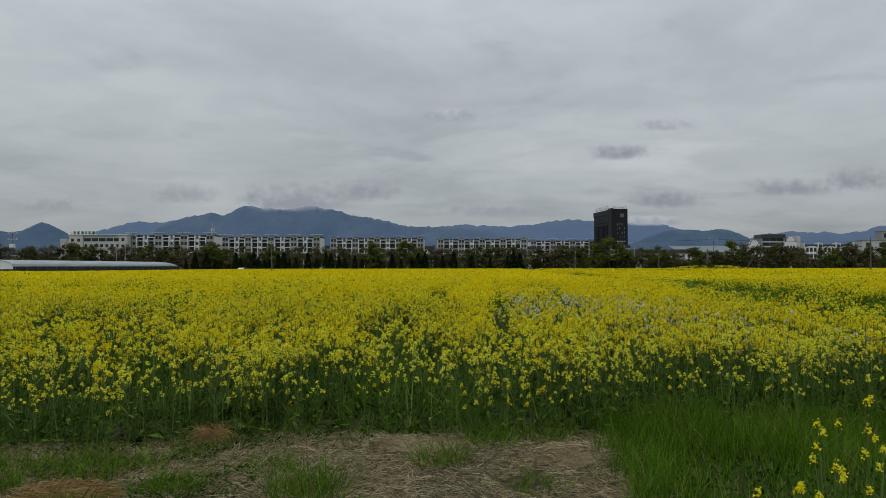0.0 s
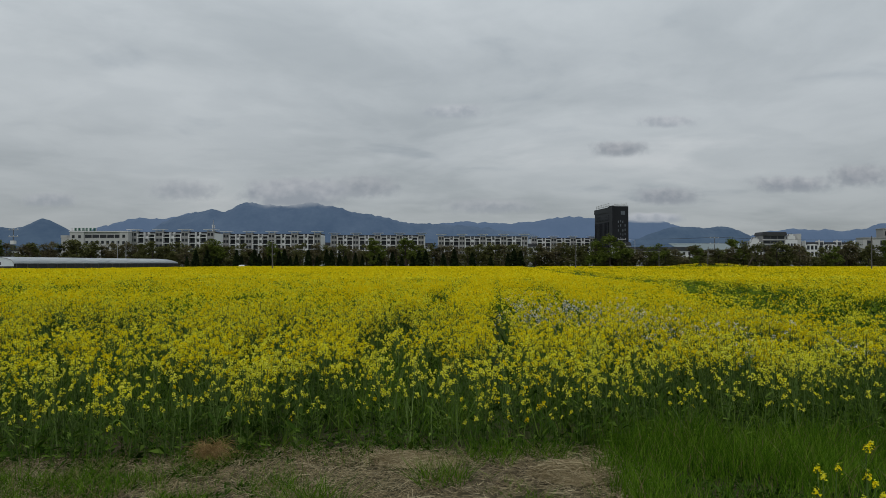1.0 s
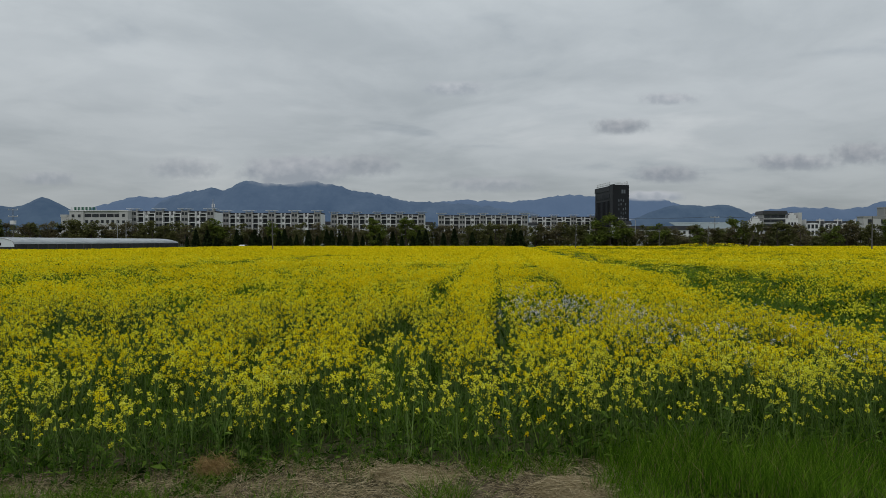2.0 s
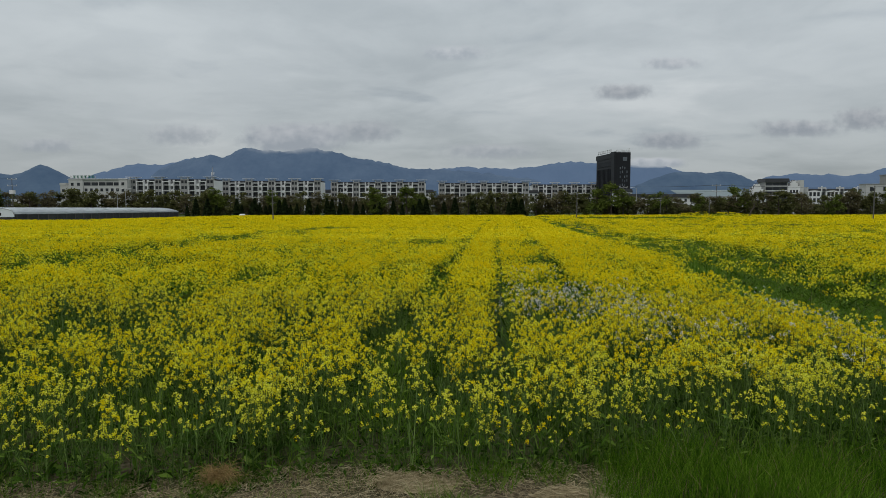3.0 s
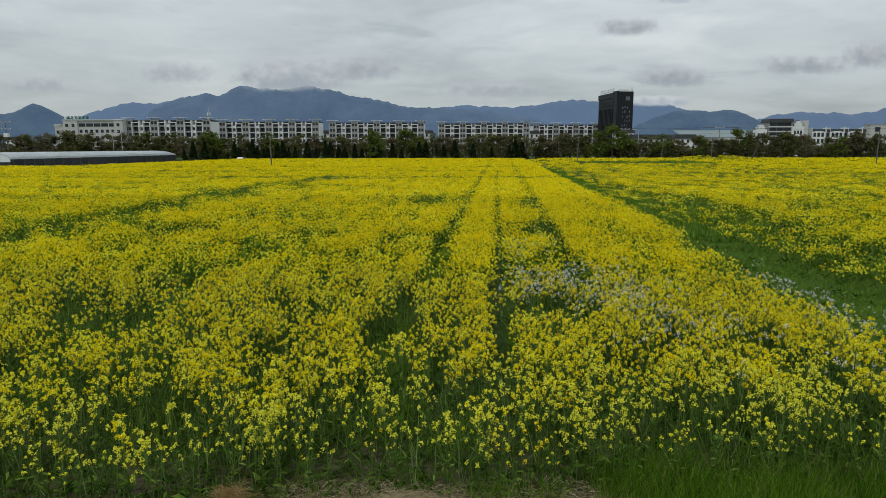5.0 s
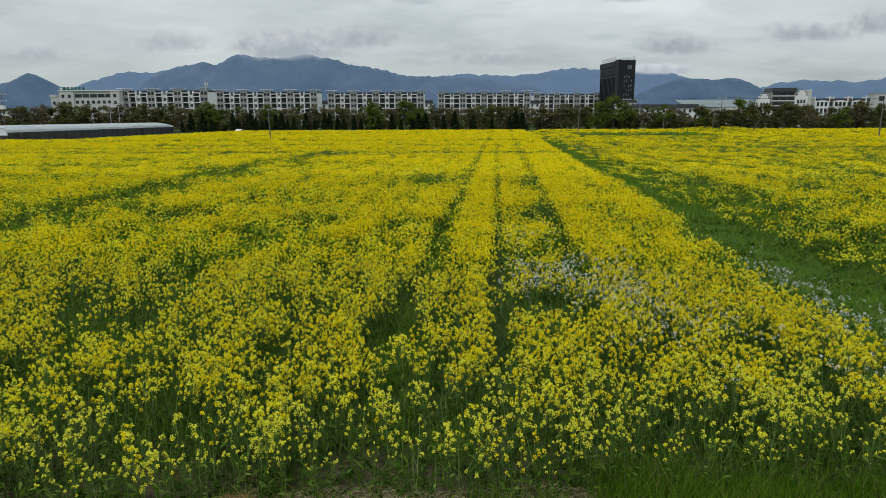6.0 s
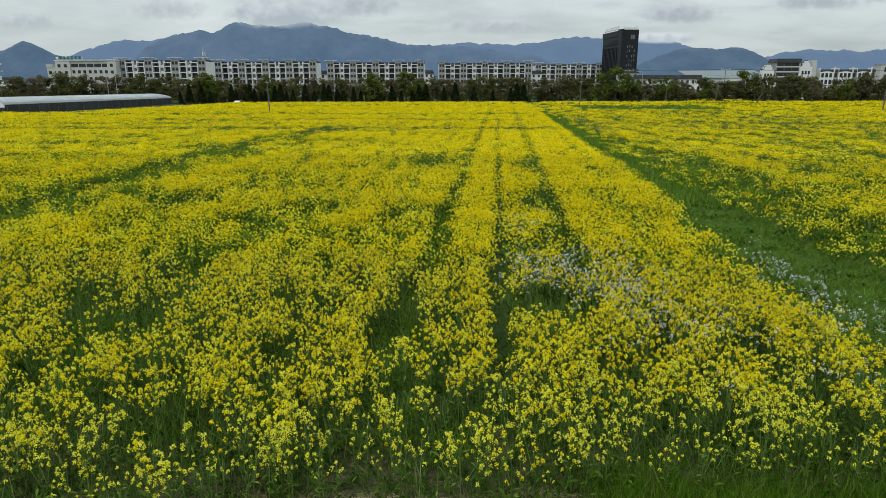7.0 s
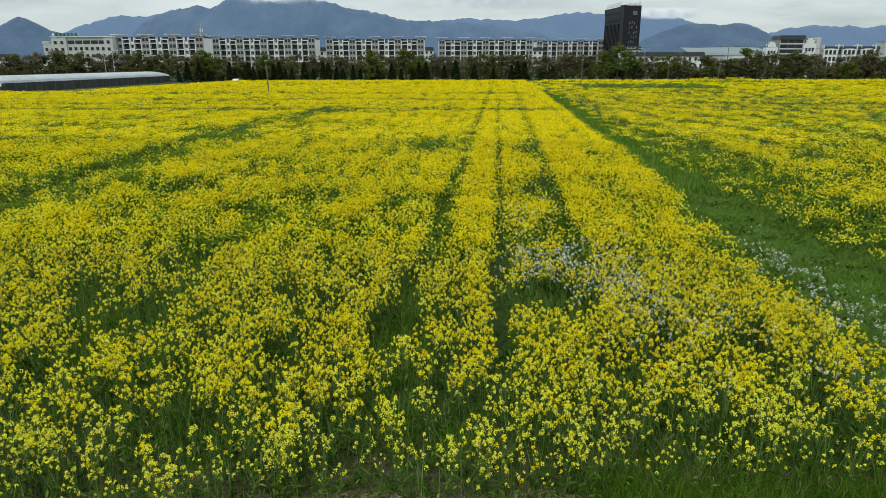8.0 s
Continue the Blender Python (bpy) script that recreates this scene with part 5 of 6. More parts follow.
def plants_mid(soup, x, y, size=0.03, heads=4, flowers=4):
    n = len(x)
    h = plant_height(x, y) * rng.uniform(0.86, 1.1, n)
    root = np.stack([x, y, np.zeros(n)], -1)
    tops = []
    for k in range(heads):
        off = rng.normal(size=(n, 2)) * 0.1
        tops.append(np.stack([x + off[:, 0], y + off[:, 1], h * (1.02 - 0.28 * rng.random(n) ** 1.5)], -1))
    soup.strips(ribbons(root, tops[0], 0.014, k=2, tipw=0.5), 1)
    hd = np.concatenate(tops)
    tint = np.tile(tints(x, y), heads)
    heads_at(soup, hd, flowers, size, rng.uniform(0.022, 0.034, len(hd)), np.where(rng.random(len(hd)) < 0.12, 4, tint))
    for k in range(3):
        a = rng.uniform(0, 2 * math.pi, n)
        ln = rng.uniform(0.1, 0.2, n)
        p0 = root + np.stack([np.zeros(n), np.zeros(n), h * rng.uniform(0.25, 0.72, n)], -1)
        p1 = p0 + np.stack([np.cos(a) * ln, np.sin(a) * ln, ln * 0.8], -1)
        soup.strips(ribbons(p0, p1, 0.04, k=2, tipw=0.4), 2)
    # buds and stalks just under the blossom
    c = np.repeat(np.stack([x, y, h], -1), 8, 0) + rng.normal(size=(8 * n, 3)) * np.array([0.12, 0.12, 0.0])
    c[:, 2] *= rng.uniform(0.66, 0.92, len(c))
    soup.tris(petals(c, rng.uniform(0.02, 0.05, len(c)), 0.1), 5)


def plants_far(soup, x, y, size, flakes_each):
    n = len(x)
    h = plant_height(x, y) + bank_height(x, y)
    c = np.repeat(np.stack([x, y, h], -1), flakes_each, 0)
    reach = np.interp(size, [0.04, 0.12], [0.15, 0.3])
    c += rng.normal(size=c.shape) * np.array([reach, reach, 0.0])
    c[:, 2] *= 1.02 - 0.2 * rng.random(len(c)) ** 1.5
    tint = np.repeat(tints(x, y), flakes_each)
    tint = np.where(rng.random(len(c)) < np.interp(c[:, 1], [34, 60], [0.1, 0.0]), 4, tint)
    soup.tris(petals(c, size * 1.2 * rng.uniform(0.7, 1.2, len(c)), 0.45), tint)
    g = np.stack([x, y, h * 0.55], -1) + rng.normal(size=(n, 3)) * np.array([0.22, 0.22, 0.1])
    soup.tris(petals(g, size * 2.6, 0.3), 5)


def plants_green(soup, x, y, size, flakes_each, share, mi=2):
    """Plants that stand without blossom: leaf and stalk tops only."""
    n = len(x)
    h = plant_height(x, y) * share * np.interp(cover(x, y), [0.1, 0.35], [0.6, 1.0]) + bank_height(x, y)
    c = np.repeat(np.stack([x, y, h], -1), flakes_each, 0) + rng.normal(size=(n * flakes_each, 3)) * np.array([0.16, 0.16, 0.12])
    soup.tris(petals(c, size * rng.uniform(0.6, 1.3, len(c)), 0.0), np.where(rng.random(len(c)) < 0.85, mi, 2))


FIELD_MATS = [PETAL, STALK, LEAF, BUD, PALE_PETAL, GREEN_TOP, GOLD_PETAL, LEMON_PETAL, WEED]


def thinned(x, y):
    """The places in flower and those that stay green."""
    blooms = rng.random(len(x)) < cover(x, y)
    furrow = np.minimum(np.abs(x - 0.06 + 0.007 * (y - 10)), np.abs(x - 1.68)) < 0.22
    green = ~blooms & ~in_lane(x, y) & ~(furrow & (y < 40)) & (rng.random(len(x)) < np.interp(cover(x, y), [0.1, 0.3], [0.6, 1.0]))
    return x[blooms], y[blooms], x[green], y[green]


def bed(label, x0, x1):
    """One strip of the field between two furrows, from its front to the cross lane."""
    soup = Soup()
    x, y = sow(x0, x1, 5.2, 14.0, 35)
    x, y, gx, gy = thinned(x, y)
    keep = rng.random(len(x)) > 0.7 * white_share(x, y)
    plants_detailed(soup, x[keep], y[keep])
    near = (gy < 12.5) & (gy > np.interp(gx, *FIELD_FRONT)) & (rng.random(len(gx)) < 0.6)
    plants_detailed(soup, gx[near], gy[near], False)
    x, y = sow(x0, x1, 14.0, 22.0, 35)
    x, y, gx, gy = thinned(x, y)
    keep = rng.random(len(x)) > 0.5 * white_share(x, y)
    plants_mid(soup, x[keep], y[keep], 0.0215, 10, 9)
    plants_green(soup, gx, gy, 0.06, 11, 0.70, 5)
    x, y = sow(x0, x1, 22.0, 34.0, 26)
    x, y, gx, gy = thinned(x, y)
    plants_mid(soup, x, y, 0.033, 9, 5)
    plants_green(soup, gx, gy, 0.065, 9, 0.74, 5)
    x, y = sow(x0, x1, 34.0, 57.0, 11)
    x, y, gx, gy = thinned(x, y)
    plants_far(soup, x, y, 0.051, 27)
    plants_green(soup, gx, gy, 0.075, 10, 0.72, 5)
    return tagged(new("rapeseed_bed", soup.mesh("rapeseed_bed", FIELD_MATS)), label, "rapeseed", "beds of flowering rapeseed", kind="stuff")


bed("broad bed of yellow flowering rapeseed with thin green gaps", -52, -13.6)
bed("broad bed of yellow flowering rapeseed with thin green gaps", -13.6, -6.9)
bed("bed of yellow flowering rapeseed with green gaps", -6.9, -1.33)
bed("narrow dense bed of yellow rapeseed between dark furrows", -1.33, 0.1)
bed("narrow bed of yellow rapeseed mixed with white blossom", 0.1, 1.63)
bed("bed of tall yellow rapeseed along a grass lane", 1.63, 5.8)
bed("patchy bed of yellow rapeseed beyond a grass lane", 6.4, 40)


def far_field(label, x0, x1, y0, y1):
    soup = Soup()
    for a, b, per, size, k in ((y0, 80, 5.0, 0.072, 18), (80, 112, 2.6, 0.10, 16), (112, y1, 1.4, 0.145, 13)):
        x, y = sow(x0, x1, a, b, per)
        x, y, gx, gy = thinned(x, y)
        plants_far(soup, x, y, size, k)
        plants_green(soup, gx, gy, size * 0.95, 8, 0.7, 5)
    return tagged(new("rapeseed_bed", soup.mesh("rapeseed_bed", FIELD_MATS)), label, "rapeseed", "beds of flowering rapeseed", kind="stuff")


far_field("distant solid yellow stretch of flowering rapeseed", -150, 6.0, 57, 161)
far_field("distant solid yellow stretch of flowering rapeseed", 6.4, 135, 57, 163)


def side_field(label, x0, x1):
    """The crop beside the main beds, sown thinner."""
    soup = Soup()
    n = int((x1 - x0) * 85 * 2.6)
    x, y = rng.uniform(x0, x1, n), rng.uniform(5.5, 90, n)
    keep = (np.abs(x + 0.09 * y) > 0.76 * y + 1.0) & ((x > -66) | (y < 95))
    x, y, gx, gy = thinned(x[keep], y[keep])
    plants_far(soup, x, y, 0.12, 6)
    plants_green(soup, gx, gy, 0.2, 3, 0.8)
    return tagged(new("rapeseed_bed", soup.mesh("rapeseed_bed", FIELD_MATS)), label, "rapeseed", "beds of flowering rapeseed", kind="stuff")


side_field("outlying stretch of yellow flowering rapeseed", -50, -3)
side_field("outlying stretch of yellow flowering rapeseed", 3, 45)


def radish_patch(label, x0, x1, y0, y1):
    soup = Soup()
    x, y = sow(x0, x1, y0, y1, 44)
    keep = rng.random(len(x)) < white_share(x, y) * np.where(x > 4.9, 0.3, 0.6)
    x, y = x[keep], y[keep]
    n = len(x)
    h = np.where(x > 5.3, 0.45, 0.92) * rng.uniform(0.75, 1.15, n)
    root = np.stack([x, y, np.zeros(n)], -1)
    for k in range(5):
        tip = np.stack([x + rng.normal(size=n) * 0.11, y + rng.normal(size=n) * 0.11, h * rng.uniform(0.7, 1.05, n)], -1)
        soup.strips(ribbons(root, tip, 0.008, k=2, tipw=0.5), 1)
        heads_at(soup, tip, 15, 0.0135, rng.uniform(0.02, 0.05, n), 0)
        p1 = root + np.stack([rng.normal(size=n) * 0.15, rng.normal(size=n) * 0.15, h * rng.uniform(0.3, 0.6, n)], -1)
        soup.strips(leaves(root * 0.5 + p1 * 0.5, p1, 0.05, 0.04), 2)
    return tagged(new("radish_flowers", soup.mesh("radish_flowers", [WHITE_PETAL, STALK, LEAF])), label, "wildflowers", kind="stuff")


radish_patch("pale white and lilac radish blossom among the rapeseed", 0.1, 4.9, 8.0, 20)
radish_patch("low white radish blossom on the edge of a grass lane", 4.9, 9.5, 8.3, 18.5)


# ---- grass and weeds ----
def turf(name, label, x, y, h, width, dry=0.03, category="grass", z=0.0, lean=0.24, green=GRASS):
    soup = Soup()
    n = len(x)
    h = np.broadcast_to(np.asarray(h), (n,)) * rng.uniform(0.55, 1.2, n)
    root = np.stack([x, y, np.full(n, z - 0.01)], -1)
    tip = root + np.stack([rng.normal(size=n) * h * lean, rng.normal(size=n) * h * lean, h], -1)
    d = rng.random(n) < dry
    k = 3 if len(x) < 60000 and y.min() < 5 else 2
    width = np.broadcast_to(np.asarray(width), (n,))
    soup.strips(ribbons(root[~d], tip[~d], width[~d], bend=h[~d] * 0.12 * (k - 2), k=k), 0)
    soup.strips(ribbons(root[d], tip[d], width[d], bend=h[d] * 0.12 * (k - 2), k=k), 1)
    return tagged(new(name, soup.mesh(name, [green, DRY_GRASS])), label, category, kind="stuff")


def scatter(n, x0, x1, y0, y1, test):
    x, y = rng.uniform(x0, x1, n), rng.uniform(y0, y1, n)
    keep = test(x, y)
    return x[keep], y[keep]


# tall grass beside the bare strip
gx, gy = scatter(84000, 0.8, 7.5, 2.2, 7.1, lambda x, y: (rng.random(len(x)) < (y - 2.2) / 1.4) & (x > 1.04 + 0.9 * (fractal(x * 1.5, y * 1.9, 51) - 0.5)) & (fractal(x * 2.4, y * 2.4, 55) > 0.24) & (rng.random(len(x)) < np.clip(4.2 * (fractal(x * 1.1, y * 1.3, 59) - 0.24), 0.4, 1.0)))
turf("tall_grass", "lush tall green grass along the field edge", gx, gy, np.interp(gy, [2.4, 4.5, 6.2, 7.0], [0.12, 0.23, 0.27, 0.38]) * (0.1 + 0.8 * fractal(gx * 2.1, gy * 2.1, 57) + 0.8 * fractal(gx * 1.1, gy * 1.3, 59)), rng.uniform(0.0032, 0.0064, gx.size), 0.05, lean=0.34)
# the grass lane
gx, gy = scatter(74000, 4.7, 13, 8, 34, lambda x, y: (x > np.interp(y, LANE_Y, LANE_LEFT) - 0.5) & (x < np.interp(y, LANE_Y, LANE_RIGHT) + 2.2) & (rng.random(len(x)) < 14 / y))
turf("lane_grass", "short green weedy grass on a field lane", gx, gy, 0.13 * (0.3 + 1.4 * fractal(gx, gy, 81)), 0.02, 0.03, lean=0.8, green=LANE_GRASS)
gx, gy = scatter(16000, 4.7, 9, 30, 110, lambda x, y: (x > np.interp(y, LANE_Y, LANE_LEFT) - 0.3) & (x < np.interp(y, LANE_Y, LANE_RIGHT) + 0.5))
turf("lane_grass", "green weedy grass on a distant field lane", gx, gy, 0.3, 0.07, 0.02, lean=0.7, green=LANE_GRASS)
def leafy_weeds(label, x, y, size, mat=LEAF):
    soup = Soup()
    n = len(x)
    root = np.stack([x, y, np.full(n, 0.02)], -1)
    for k in range(5):
        a = rng.uniform(0, 2 * math.pi, n)
        ln = size * rng.uniform(0.5, 1.2, n)
        tip = root + np.stack([np.cos(a) * ln, np.sin(a) * ln, ln * rng.uniform(0.2, 1.2, n)], -1)
        soup.strips(leaves(root, tip, ln * 0.32, ln * 0.25), 0)
    return tagged(new("leafy_weeds", soup.mesh("leafy_weeds", [mat])), label, "weeds", kind="stuff")


gx, gy = scatter(5600, 4.8, 12, 8, 26, lambda x, y: in_lane(x, y) & (fractal(x * 1.3, y * 1.3, 83) > 0.52))
leafy_weeds("broad-leaved weeds in clumps on the grass lane", gx, gy, 0.12, LEAF)
gx, gy = scatter(4200, -10, 5, 5.6, 11.5, lambda x, y: (y > np.interp(x, *FIELD_FRONT) - 0.1) & (np.abs(x + 0.09 * y) < 0.76 * y + 1.2))
leafy_weeds("low green leaves at the feet of the rapeseed", gx, gy, 0.09, WEED)
gx, gy = scatter(5000, -6, 5, 5.6, 8.0, lambda x, y: (y > np.interp(x, *FIELD_FRONT) - 0.12) & (np.abs(x + 0.09 * y) < 0.76 * y + 1.2) & (fractal(x * 1.5, y * 1.5, 91) > 0.35))
turf("undergrowth", "thin green grass among the first rapeseed stems", gx, gy, 0.22, 0.006, 0.03, lean=0.5)
gx, gy = scatter(3600, 0.9, 7.0, 3.7, 7.1, lambda x, y: (x > 1.15) & ((fractal(x * 1.7, y * 1.7, 93) > 0.5) | (fractal(x * 1.1, y * 1.3, 59) < 0.32)))
leafy_weeds("small leafy weeds in the tall grass", gx, gy, 0.07, WEED)
# green undergrowth in the gaps of the crop
gx, gy = scatter(84000, -14, 5.2, 7.2, 24, lambda x, y: (rng.random(len(x)) < 1.0 - cover(x, y)) & (np.abs(x + 0.09 * y) < 0.86 * y + 1.5) & (y > np.interp(x, *FIELD_FRONT)) & (np.abs(x - 0.04) > 0.2))
turf("undergrowth", "green grass and weeds in the gaps of the crop", gx, gy, 0.46, 0.014, 0.01, lean=0.4, green=LANE_GRASS)
gx, gy = scatter(24000, -30, 12, 24, 60, lambda x, y: (rng.random(len(x)) < 0.9 - cover(x, y)))
turf("undergrowth", "green grass and weeds in the far gaps of the crop", gx, gy, 0.5, 0.05, 0.01, green=LANE_GRASS)
# weeds on the bare strip and along the feet of the crop
gx, gy = scatter(14000, -5.5, 1.6, 3.2, 6.9, lambda x, y: (fractal(x * 1.6, y * 1.6, 61) > 0.60) | ((y > np.interp(x, *FIELD_FRONT) - 0.25) & (fractal(x * 2.2, y, 63) > 0.42)))
turf("low_weeds", "sparse low grass on the bare strip", gx, gy, 0.10, 0.005, 0.25, lean=0.55)
gx, gy = scatter(11000, -6.5, -2.6, 3.6, 5.5, lambda x, y: fractal(x * 1.2, y * 1.2, 65) + 0.12 * (-3.2 - x) > 0.42)
turf("low_weeds", "dark green grass at the bare strip's end", gx, gy, 0.17, 0.0055, 0.08, lean=0.5)
gx, gy = scatter(5000, -3.6, -1.7, 4.9, 6.3, lambda x, y: (fractal(x * 1.9, y * 1.9, 67) > 0.46 + 0.22 * np.clip(x + 2.6, 0, 1)) & (y < np.interp(x, *FIELD_FRONT) + 0.1))
turf("low_weeds", "mixed green and dry weeds round a straw bundle", gx, gy, 0.12, 0.0045, 0.3, lean=0.6)
gx, gy = scatter(700, -3.6, -1.8, 4.7, 6.3, lambda x, y: fractal(x * 1.9, y * 1.9, 67) > 0.45)
leafy_weeds("small leafy weeds on the bare strip", gx, gy, 0.06, WEED)


def tuft(label, x, y, r, n, h):
    a, q = rng.uniform(0, 2 * math.pi, n), np.sqrt(rng.random(n)) * r
    return turf("grass_tuft", label, x + np.cos(a) * q, y + np.sin(a) * q, h, 0.006, 0.1, "grass tuft", 0.0, 0.65)


for x, y, r, n, h in ((-1.33, 4.95, 0.28, 420, 0.24), (-0.40, 5.75, 0.22, 260, 0.22), (-2.3, 4.95, 0.2, 200, 0.16), (-0.9, 4.6, 0.2, 130, 0.13), (0.35, 5.2, 0.22, 140, 0.13), (-1.75, 5.5, 0.2, 150, 0.15), (0.55, 6.5, 0.2, 160, 0.2), (0.0, 6.35, 0.25, 200, 0.25)):
    tuft("green grass tuft growing through straw litter", x, y, r, n, h)


# ---- straw ----
def straw_litter(name, label, x, y, z, length, mat, tilt=0.06, category="straw", kind="stuff"):
    soup = Soup()
    n = len(x)
    a = rng.uniform(0, math.pi, n)
    ln = length * rng.uniform(0.4, 1.3, n)
    d = np.stack([np.cos(a) * ln, np.sin(a) * ln, rng.normal(size=n) * tilt * ln], -1) / 2
    c = np.stack([x, y, z], -1)
    soup.strips(ribbons(c - d, c + d, rng.uniform(0.0013, 0.0038, n), k=2, tipw=0.8), 0)
    return tagged(new(name, soup.mesh(name, [mat])), label, category, kind=kind)


x, y = scatter(113000, -6, 2.4, 1.5, 6.9, lambda x, y: (rng.random(len(x)) < (y - 1.5) / 2) & (fractal(x * 1.3, y * 1.3, 71) > 0.22) & (y < np.interp(x, *FIELD_FRONT) + 0.2) & (x < 1.35))
straw_litter("straw_litter", "dry grey-brown straw scattered over bare soil", x, y, rng.uniform(0.0, 0.05, len(x)), 0.10, STRAW, 0.25)


def straw_heap(label, x0, y0, rx, ry, hz, n, mat):
    soup_core = bmesh.new()
    bmesh.ops.create_icosphere(soup_core, subdivisions=3, radius=1.0)
    for v in soup_core.verts:
        k = 1 + 0.25 * noise.noise(v.co * 2.3 + Vector((x0, y0, 0)))
        v.co = Vector((v.co.x * rx * k * 0.92, v.co.y * ry * k * 0.92, max(v.co.z, -0.1) * hz * k * 0.85))
    ob = thing("straw_heap", label, "straw heap", pose(x0, y0, 0), "straw heaps on the bare strip")
    part("core", soup_core, mat, ob)
    a, q = rng.uniform(0, 2 * math.pi, n), np.sqrt(rng.random(n))
    x, y = np.cos(a) * q * rx, np.sin(a) * q * ry
    z = hz * np.sqrt(np.clip(1 - q * q, 0, 1)) + rng.uniform(-0.02, 0.02, n)
    soup = Soup()
    b = rng.uniform(0, math.pi, n)
    ln = rng.uniform(0.06, 0.22, n)
    d = np.stack([np.cos(b) * ln, np.sin(b) * ln, rng.normal(size=n) * 0.25 * ln - 0.2 * ln * q], -1) / 2
    c = np.stack([x, y, z], -1)
    soup.strips(ribbons(c - d, c + d, rng.uniform(0.002, 0.0045, n), bend=0.014, k=3, tipw=0.8), 0)
    part("loose_straw", soup.mesh("loose_straw", [mat]), None, ob)
    return ob


def straw_bundle(label, x0, y0):
    """A slumped sheaf: a low core with long straws that rise and fall over to one side."""
    ob = thing("straw_bundle", label, "straw heap", pose(x0, y0, 0) @ Matrix.Scale(0.9, 4), "straw heaps on the bare strip")
    core = bmesh.new()
    bmesh.ops.create_icosphere(core, subdivisions=3, radius=1.0)
    for v in core.verts:
        k = 1 + 0.35 * noise.noise(v.co * 2.0 + Vector((3, 1, 0)))
        v.co = Vector((v.co.x * 0.11 * k + 0.03 * v.co.z, v.co.y * 0.08 * k, max(v.co.z, -0.1) * 0.12 * k))
    part("core", core, RUST_STRAW, ob)
    for side, n in ((-1, 420), (1, 260)):
        a, q = rng.uniform(0, 2 * math.pi, n), np.sqrt(rng.random(n)) * 0.12
        root = np.stack([np.cos(a) * q + 0.04, np.sin(a) * q * 0.8, rng.uniform(0.01, 0.14, n)], -1)
        tip = root + np.stack([side * rng.uniform(0.02, 0.22, n), rng.normal(size=n) * 0.07, rng.uniform(-0.14, 0.10, n)], -1)
        tip[:, 2] = np.maximum(tip[:, 2], 0.005)
        soup = Soup()
        soup.strips(ribbons(root, tip, rng.uniform(0.002, 0.004, n), bend=rng.uniform(0.02, 0.10, n), k=4, tipw=0.5), 0)
        part("loose_straw", soup.mesh("loose_straw", [RUST_STRAW]), None, ob)
    return ob


straw_bundle("small slumped bundle of rust-brown straw beside the crop", -2.58, 6.12)
straw_heap("flat rust-coloured straw heap on bare soil", -2.95, 4.72, 0.36, 0.24, 0.09, 1900, RUST_STRAW)
straw_heap("low grey straw heap on bare soil", 0.70, 5.98, 0.36, 0.24, 0.10, 1800, STRAW)
straw_heap("low grey straw heap on bare soil", -0.7, 6.3, 0.5, 0.2, 0.05, 1400, STRAW)


# ---- single rapeseed plants ----
def rapeseed_plant(seed, h, stems, m, label, flowers=20, flower=0.0135):
    global rng
    keep, rng = rng, np.random.default_rng(seed)
    ob = thing("rapeseed_plant", label, "rapeseed plant", m, "single rapeseed plants")
    stem, leaf = Soup(), Soup()
    for k in range(stems):
        a = rng.uniform(0, 2 * math.pi)
        r = rng.uniform(0.05, 0.2) * h if k else 0.02
        z0 = 0.0 if k == 0 else rng.uniform(0.35, 0.6) * h
        tip = np.array([[math.cos(a) * r, math.sin(a) * r, h * (1.0 if k == 0 else rng.uniform(0.72, 0.97))]])
        root = np.array([[0, 0, z0]])
        for _ in range(2):
            stem.strips(ribbons(root, tip, 0.008 if k == 0 else 0.005, k=4, tipw=0.5), 0)
        head = Soup()
        heads_at(head, tip, flowers, flower, 0.021, 0)
        part("flower_head", head.mesh("flower_head", [LEMON_PETAL if seed % 3 else PALE_PETAL, BUD]), None, ob, "yellow flower head")
    for k in range(18):
        a = rng.uniform(0, 2 * math.pi)
        f = rng.uniform(0.04, 0.8)
        ln = (0.105 - 0.06 * f) * rng.uniform(0.5, 1.2)
        p0 = np.array([[0, 0, f * h]])
        p1 = p0 + np.array([[math.cos(a) * ln, math.sin(a) * ln, ln * rng.uniform(0.1, 0.7)]])
        leaf.strips(leaves(p0, p1, ln * 0.28, ln * 0.3), 0)
    part("stem", stem.mesh("stem", [STALK]), None, ob, "thin green stems")
    part("leaves", leaf.mesh("leaves", [LEAF]), None, ob, "green toothed leaves")
    rng = keep
    return ob


FRONT_LABEL = "green rapeseed plant with yellow heads at the crop's edge"
plants = [rapeseed_plant(100 + i, 0.62 + 0.05 * i, 4 + i % 3, pose(-3.9 + i * 0.35, float(np.interp(-3.9 + i * 0.35, *FIELD_FRONT)) + 0.02, 0), FRONT_LABEL) for i in range(6)]
for i in range(70):
    x = -5.6 + i * 0.15 + rng.uniform(-0.08, 0.08)
    y = float(np.interp(x, *FIELD_FRONT)) + rng.uniform(-0.14, 0.2)
    k = rng.uniform(0.7, 1.1)
    if rng.random() < 0.85:
        copy_thing(plants[rng.integers(6)], pose(x, y, 0, 0, 0, rng.uniform(0, 360)) @ Matrix.Scale(k, 4))

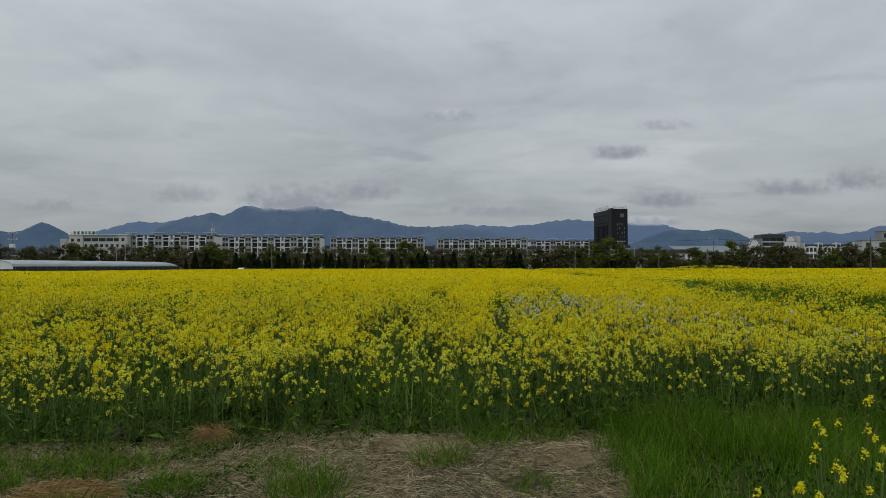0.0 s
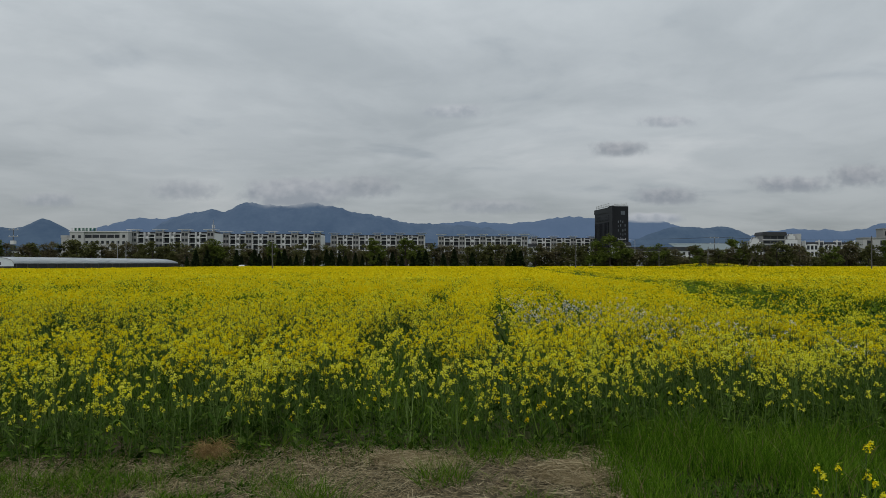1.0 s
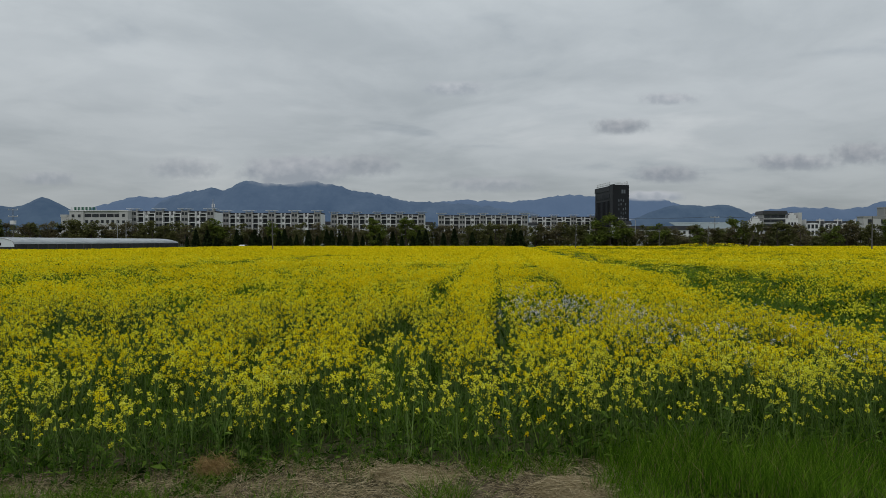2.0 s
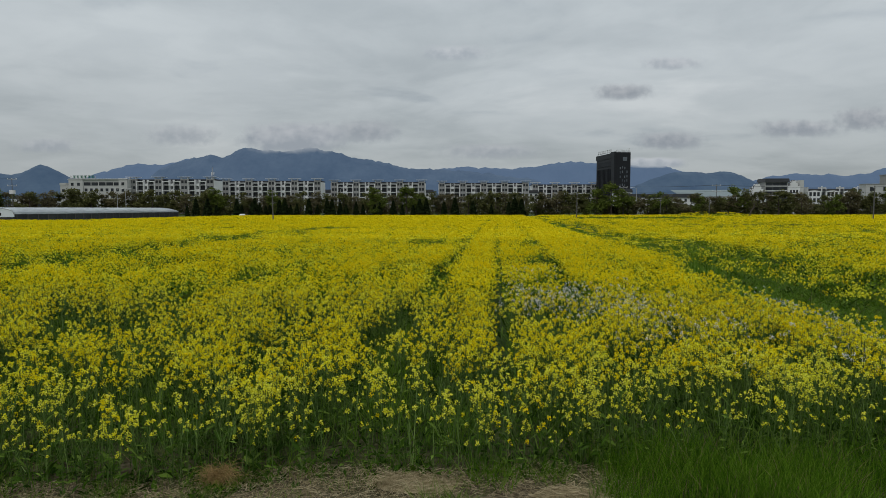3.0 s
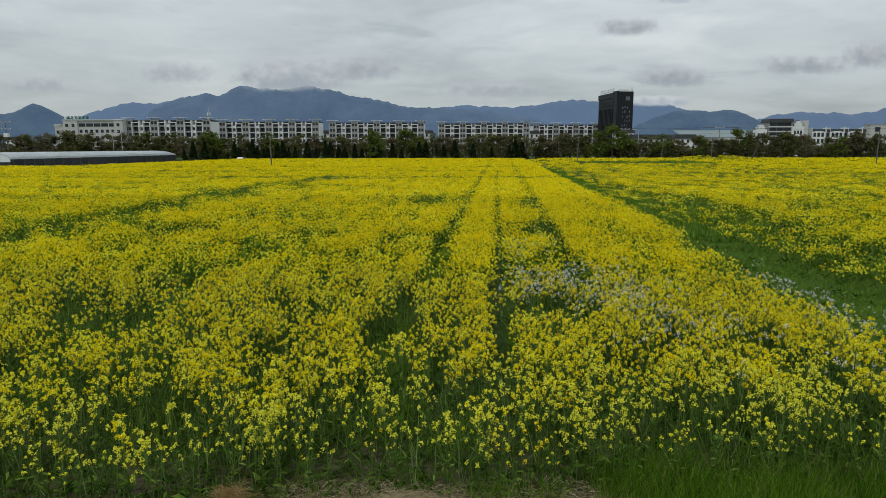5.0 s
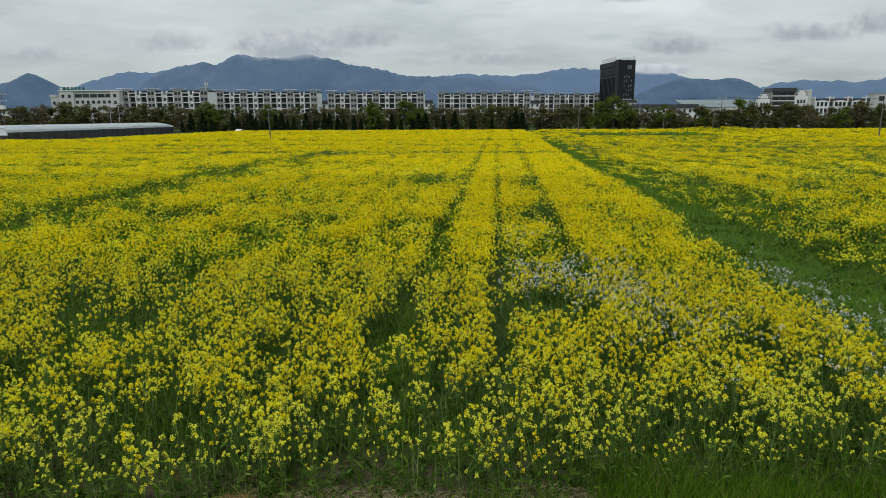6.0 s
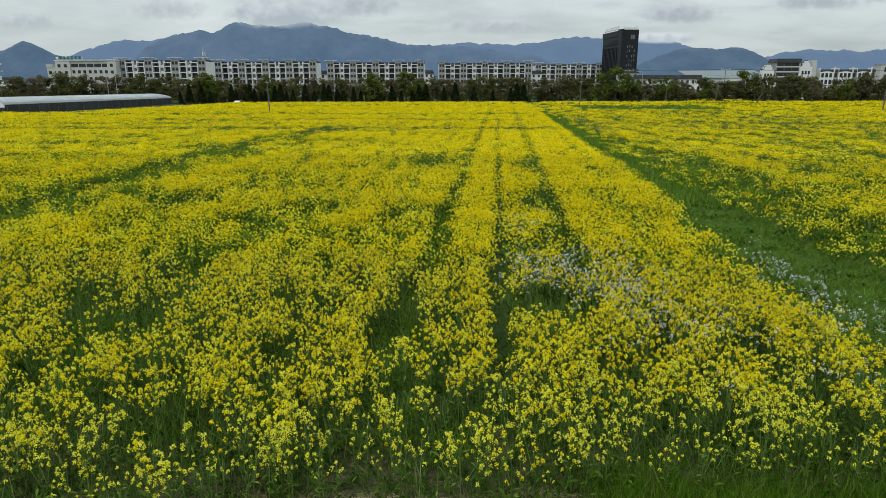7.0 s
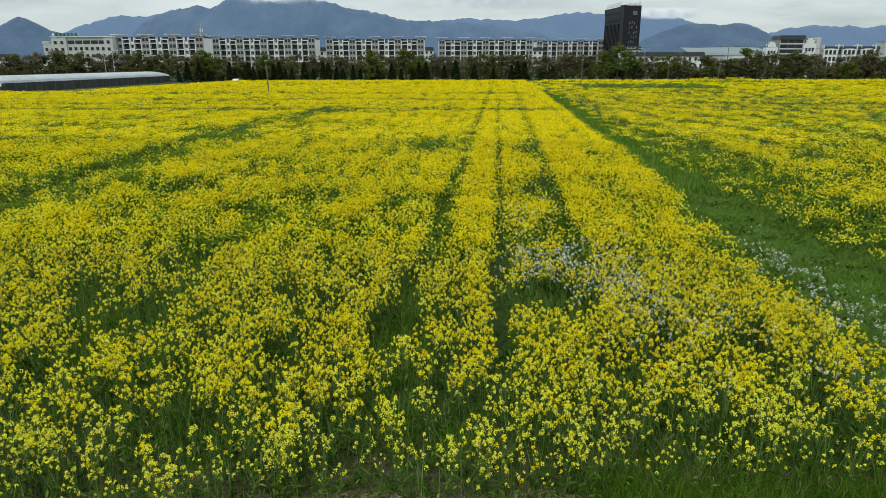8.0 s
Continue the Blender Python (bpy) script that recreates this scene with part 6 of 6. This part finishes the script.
# a few plants on their own in the tall grass
def lone_plant(seed, x, y, h, tips, label):
    """One branching plant; tips: sideways, ahead, height and width of each cluster of heads."""
    global rng
    keep, rng = rng, np.random.default_rng(seed)
    ob = thing("rapeseed_plant", label, "rapeseed plant", pose(x, y, 0), "single rapeseed plants")
    stem = bmesh.new()
    tube(stem, [(0, 0, 0), (0.01, 0.005, h * 0.4), (0.015, 0.0, h * 0.72)], [0.006, 0.005, 0.003], 5)
    leaf = Soup()
    for dx, dy, z, wide in tips:
        z0 = min(h * rng.uniform(0.35, 0.68), z - 0.08)
        mid = (dx * 0.62, dy * 0.62, z0 + (z - z0) * 0.45)
        tube(stem, [(0.012, 0, z0), mid, (dx, dy, z)], [0.0035, 0.003, 0.002], 4)
        head = Soup()
        n = max(1, int(wide / 0.02))
        centres = np.array([[dx, dy, z]]) + rng.normal(size=(n, 3)) * np.array([wide * 0.3, wide * 0.3, 0.008])
        heads_at(head, centres, 24, 0.0088, 0.0155, np.where(rng.random(n) < 0.3, 1, 0))
        bud = np.repeat(centres, 4, 0) + rng.normal(size=(4 * n, 3)) * 0.005 + np.array([0, 0, 0.017])
        head.tris(petals(bud, 0.007, 0.8), 2)
        part("flower_head", head.mesh("flower_head", [PETAL, PALE_PETAL, BUD]), None, ob, "yellow flower head")
        c = np.array(mid)[None] + (np.array([[dx, dy, z]]) - np.array(mid)[None]) * rng.uniform(0.2, 0.85, (7, 1))
        leaf.strips(ribbons(c, c + rng.normal(size=c.shape) * 0.022 + np.array([0, 0, 0.02]), 0.0025, k=2), 1)
    for k in range(14):
        a, f = rng.uniform(0, 2 * math.pi), rng.uniform(0.05, 0.7)
        ln = (0.12 - 0.1 * f) * rng.uniform(0.6, 1.2)
        p0 = np.array([[0.01, 0, f * h * 0.9]])
        leaf.strips(leaves(p0, p0 + np.array([[math.cos(a) * ln, math.sin(a) * ln, ln * 0.5]]), ln * 0.25, ln * 0.3), 0)
    part("stem", stem, STALK, ob, "thin green stems")
    part("leaves", leaf.mesh("leaves", [LEAF, STALK]), None, ob, "small green leaves and pods")
    rng = keep
    return ob


LONE = "single rapeseed plant with bright yellow heads in tall grass"
lone_plant(201, 1.43, 2.96, 1.15, [(-0.004, -0.0, 1.147, 0.04), (-0.011, -0.021, 1.042, 0.03), (0.053, 0.045, 0.989, 0.015)], LONE)
lone_plant(202, 1.30, 2.99, 1.05, [(-0.034, -0.003, 1.051, 0.026), (0.054, 0.035, 1.039, 0.018), (0.002, 0.03, 1.006, 0.018), (-0.041, -0.034, 0.969, 0.022), (-0.047, -0.004, 0.918, 0.012)], LONE)
lone_plant(203, 1.29, 2.87, 0.91, [(-0.012, -0.001, 0.907, 0.035), (0.043, 0.024, 0.878, 0.045), (0.035, 0.053, 0.904, 0.018)], LONE)
lone_plant(204, 1.41, 2.88, 0.97, [(-0.022, -0.002, 0.954, 0.03), (0.038, 0.023, 0.913, 0.03), (-0.035, -0.033, 0.857, 0.026), (0.064, 0.056, 0.97, 0.02)], LONE)
lone_plant(205, 1.12, 2.80, 0.86, [(-0.02, -0.002, 0.859, 0.06), (0.038, 0.033, 0.845, 0.05), (-0.123, 0.049, 0.843, 0.026)], LONE)
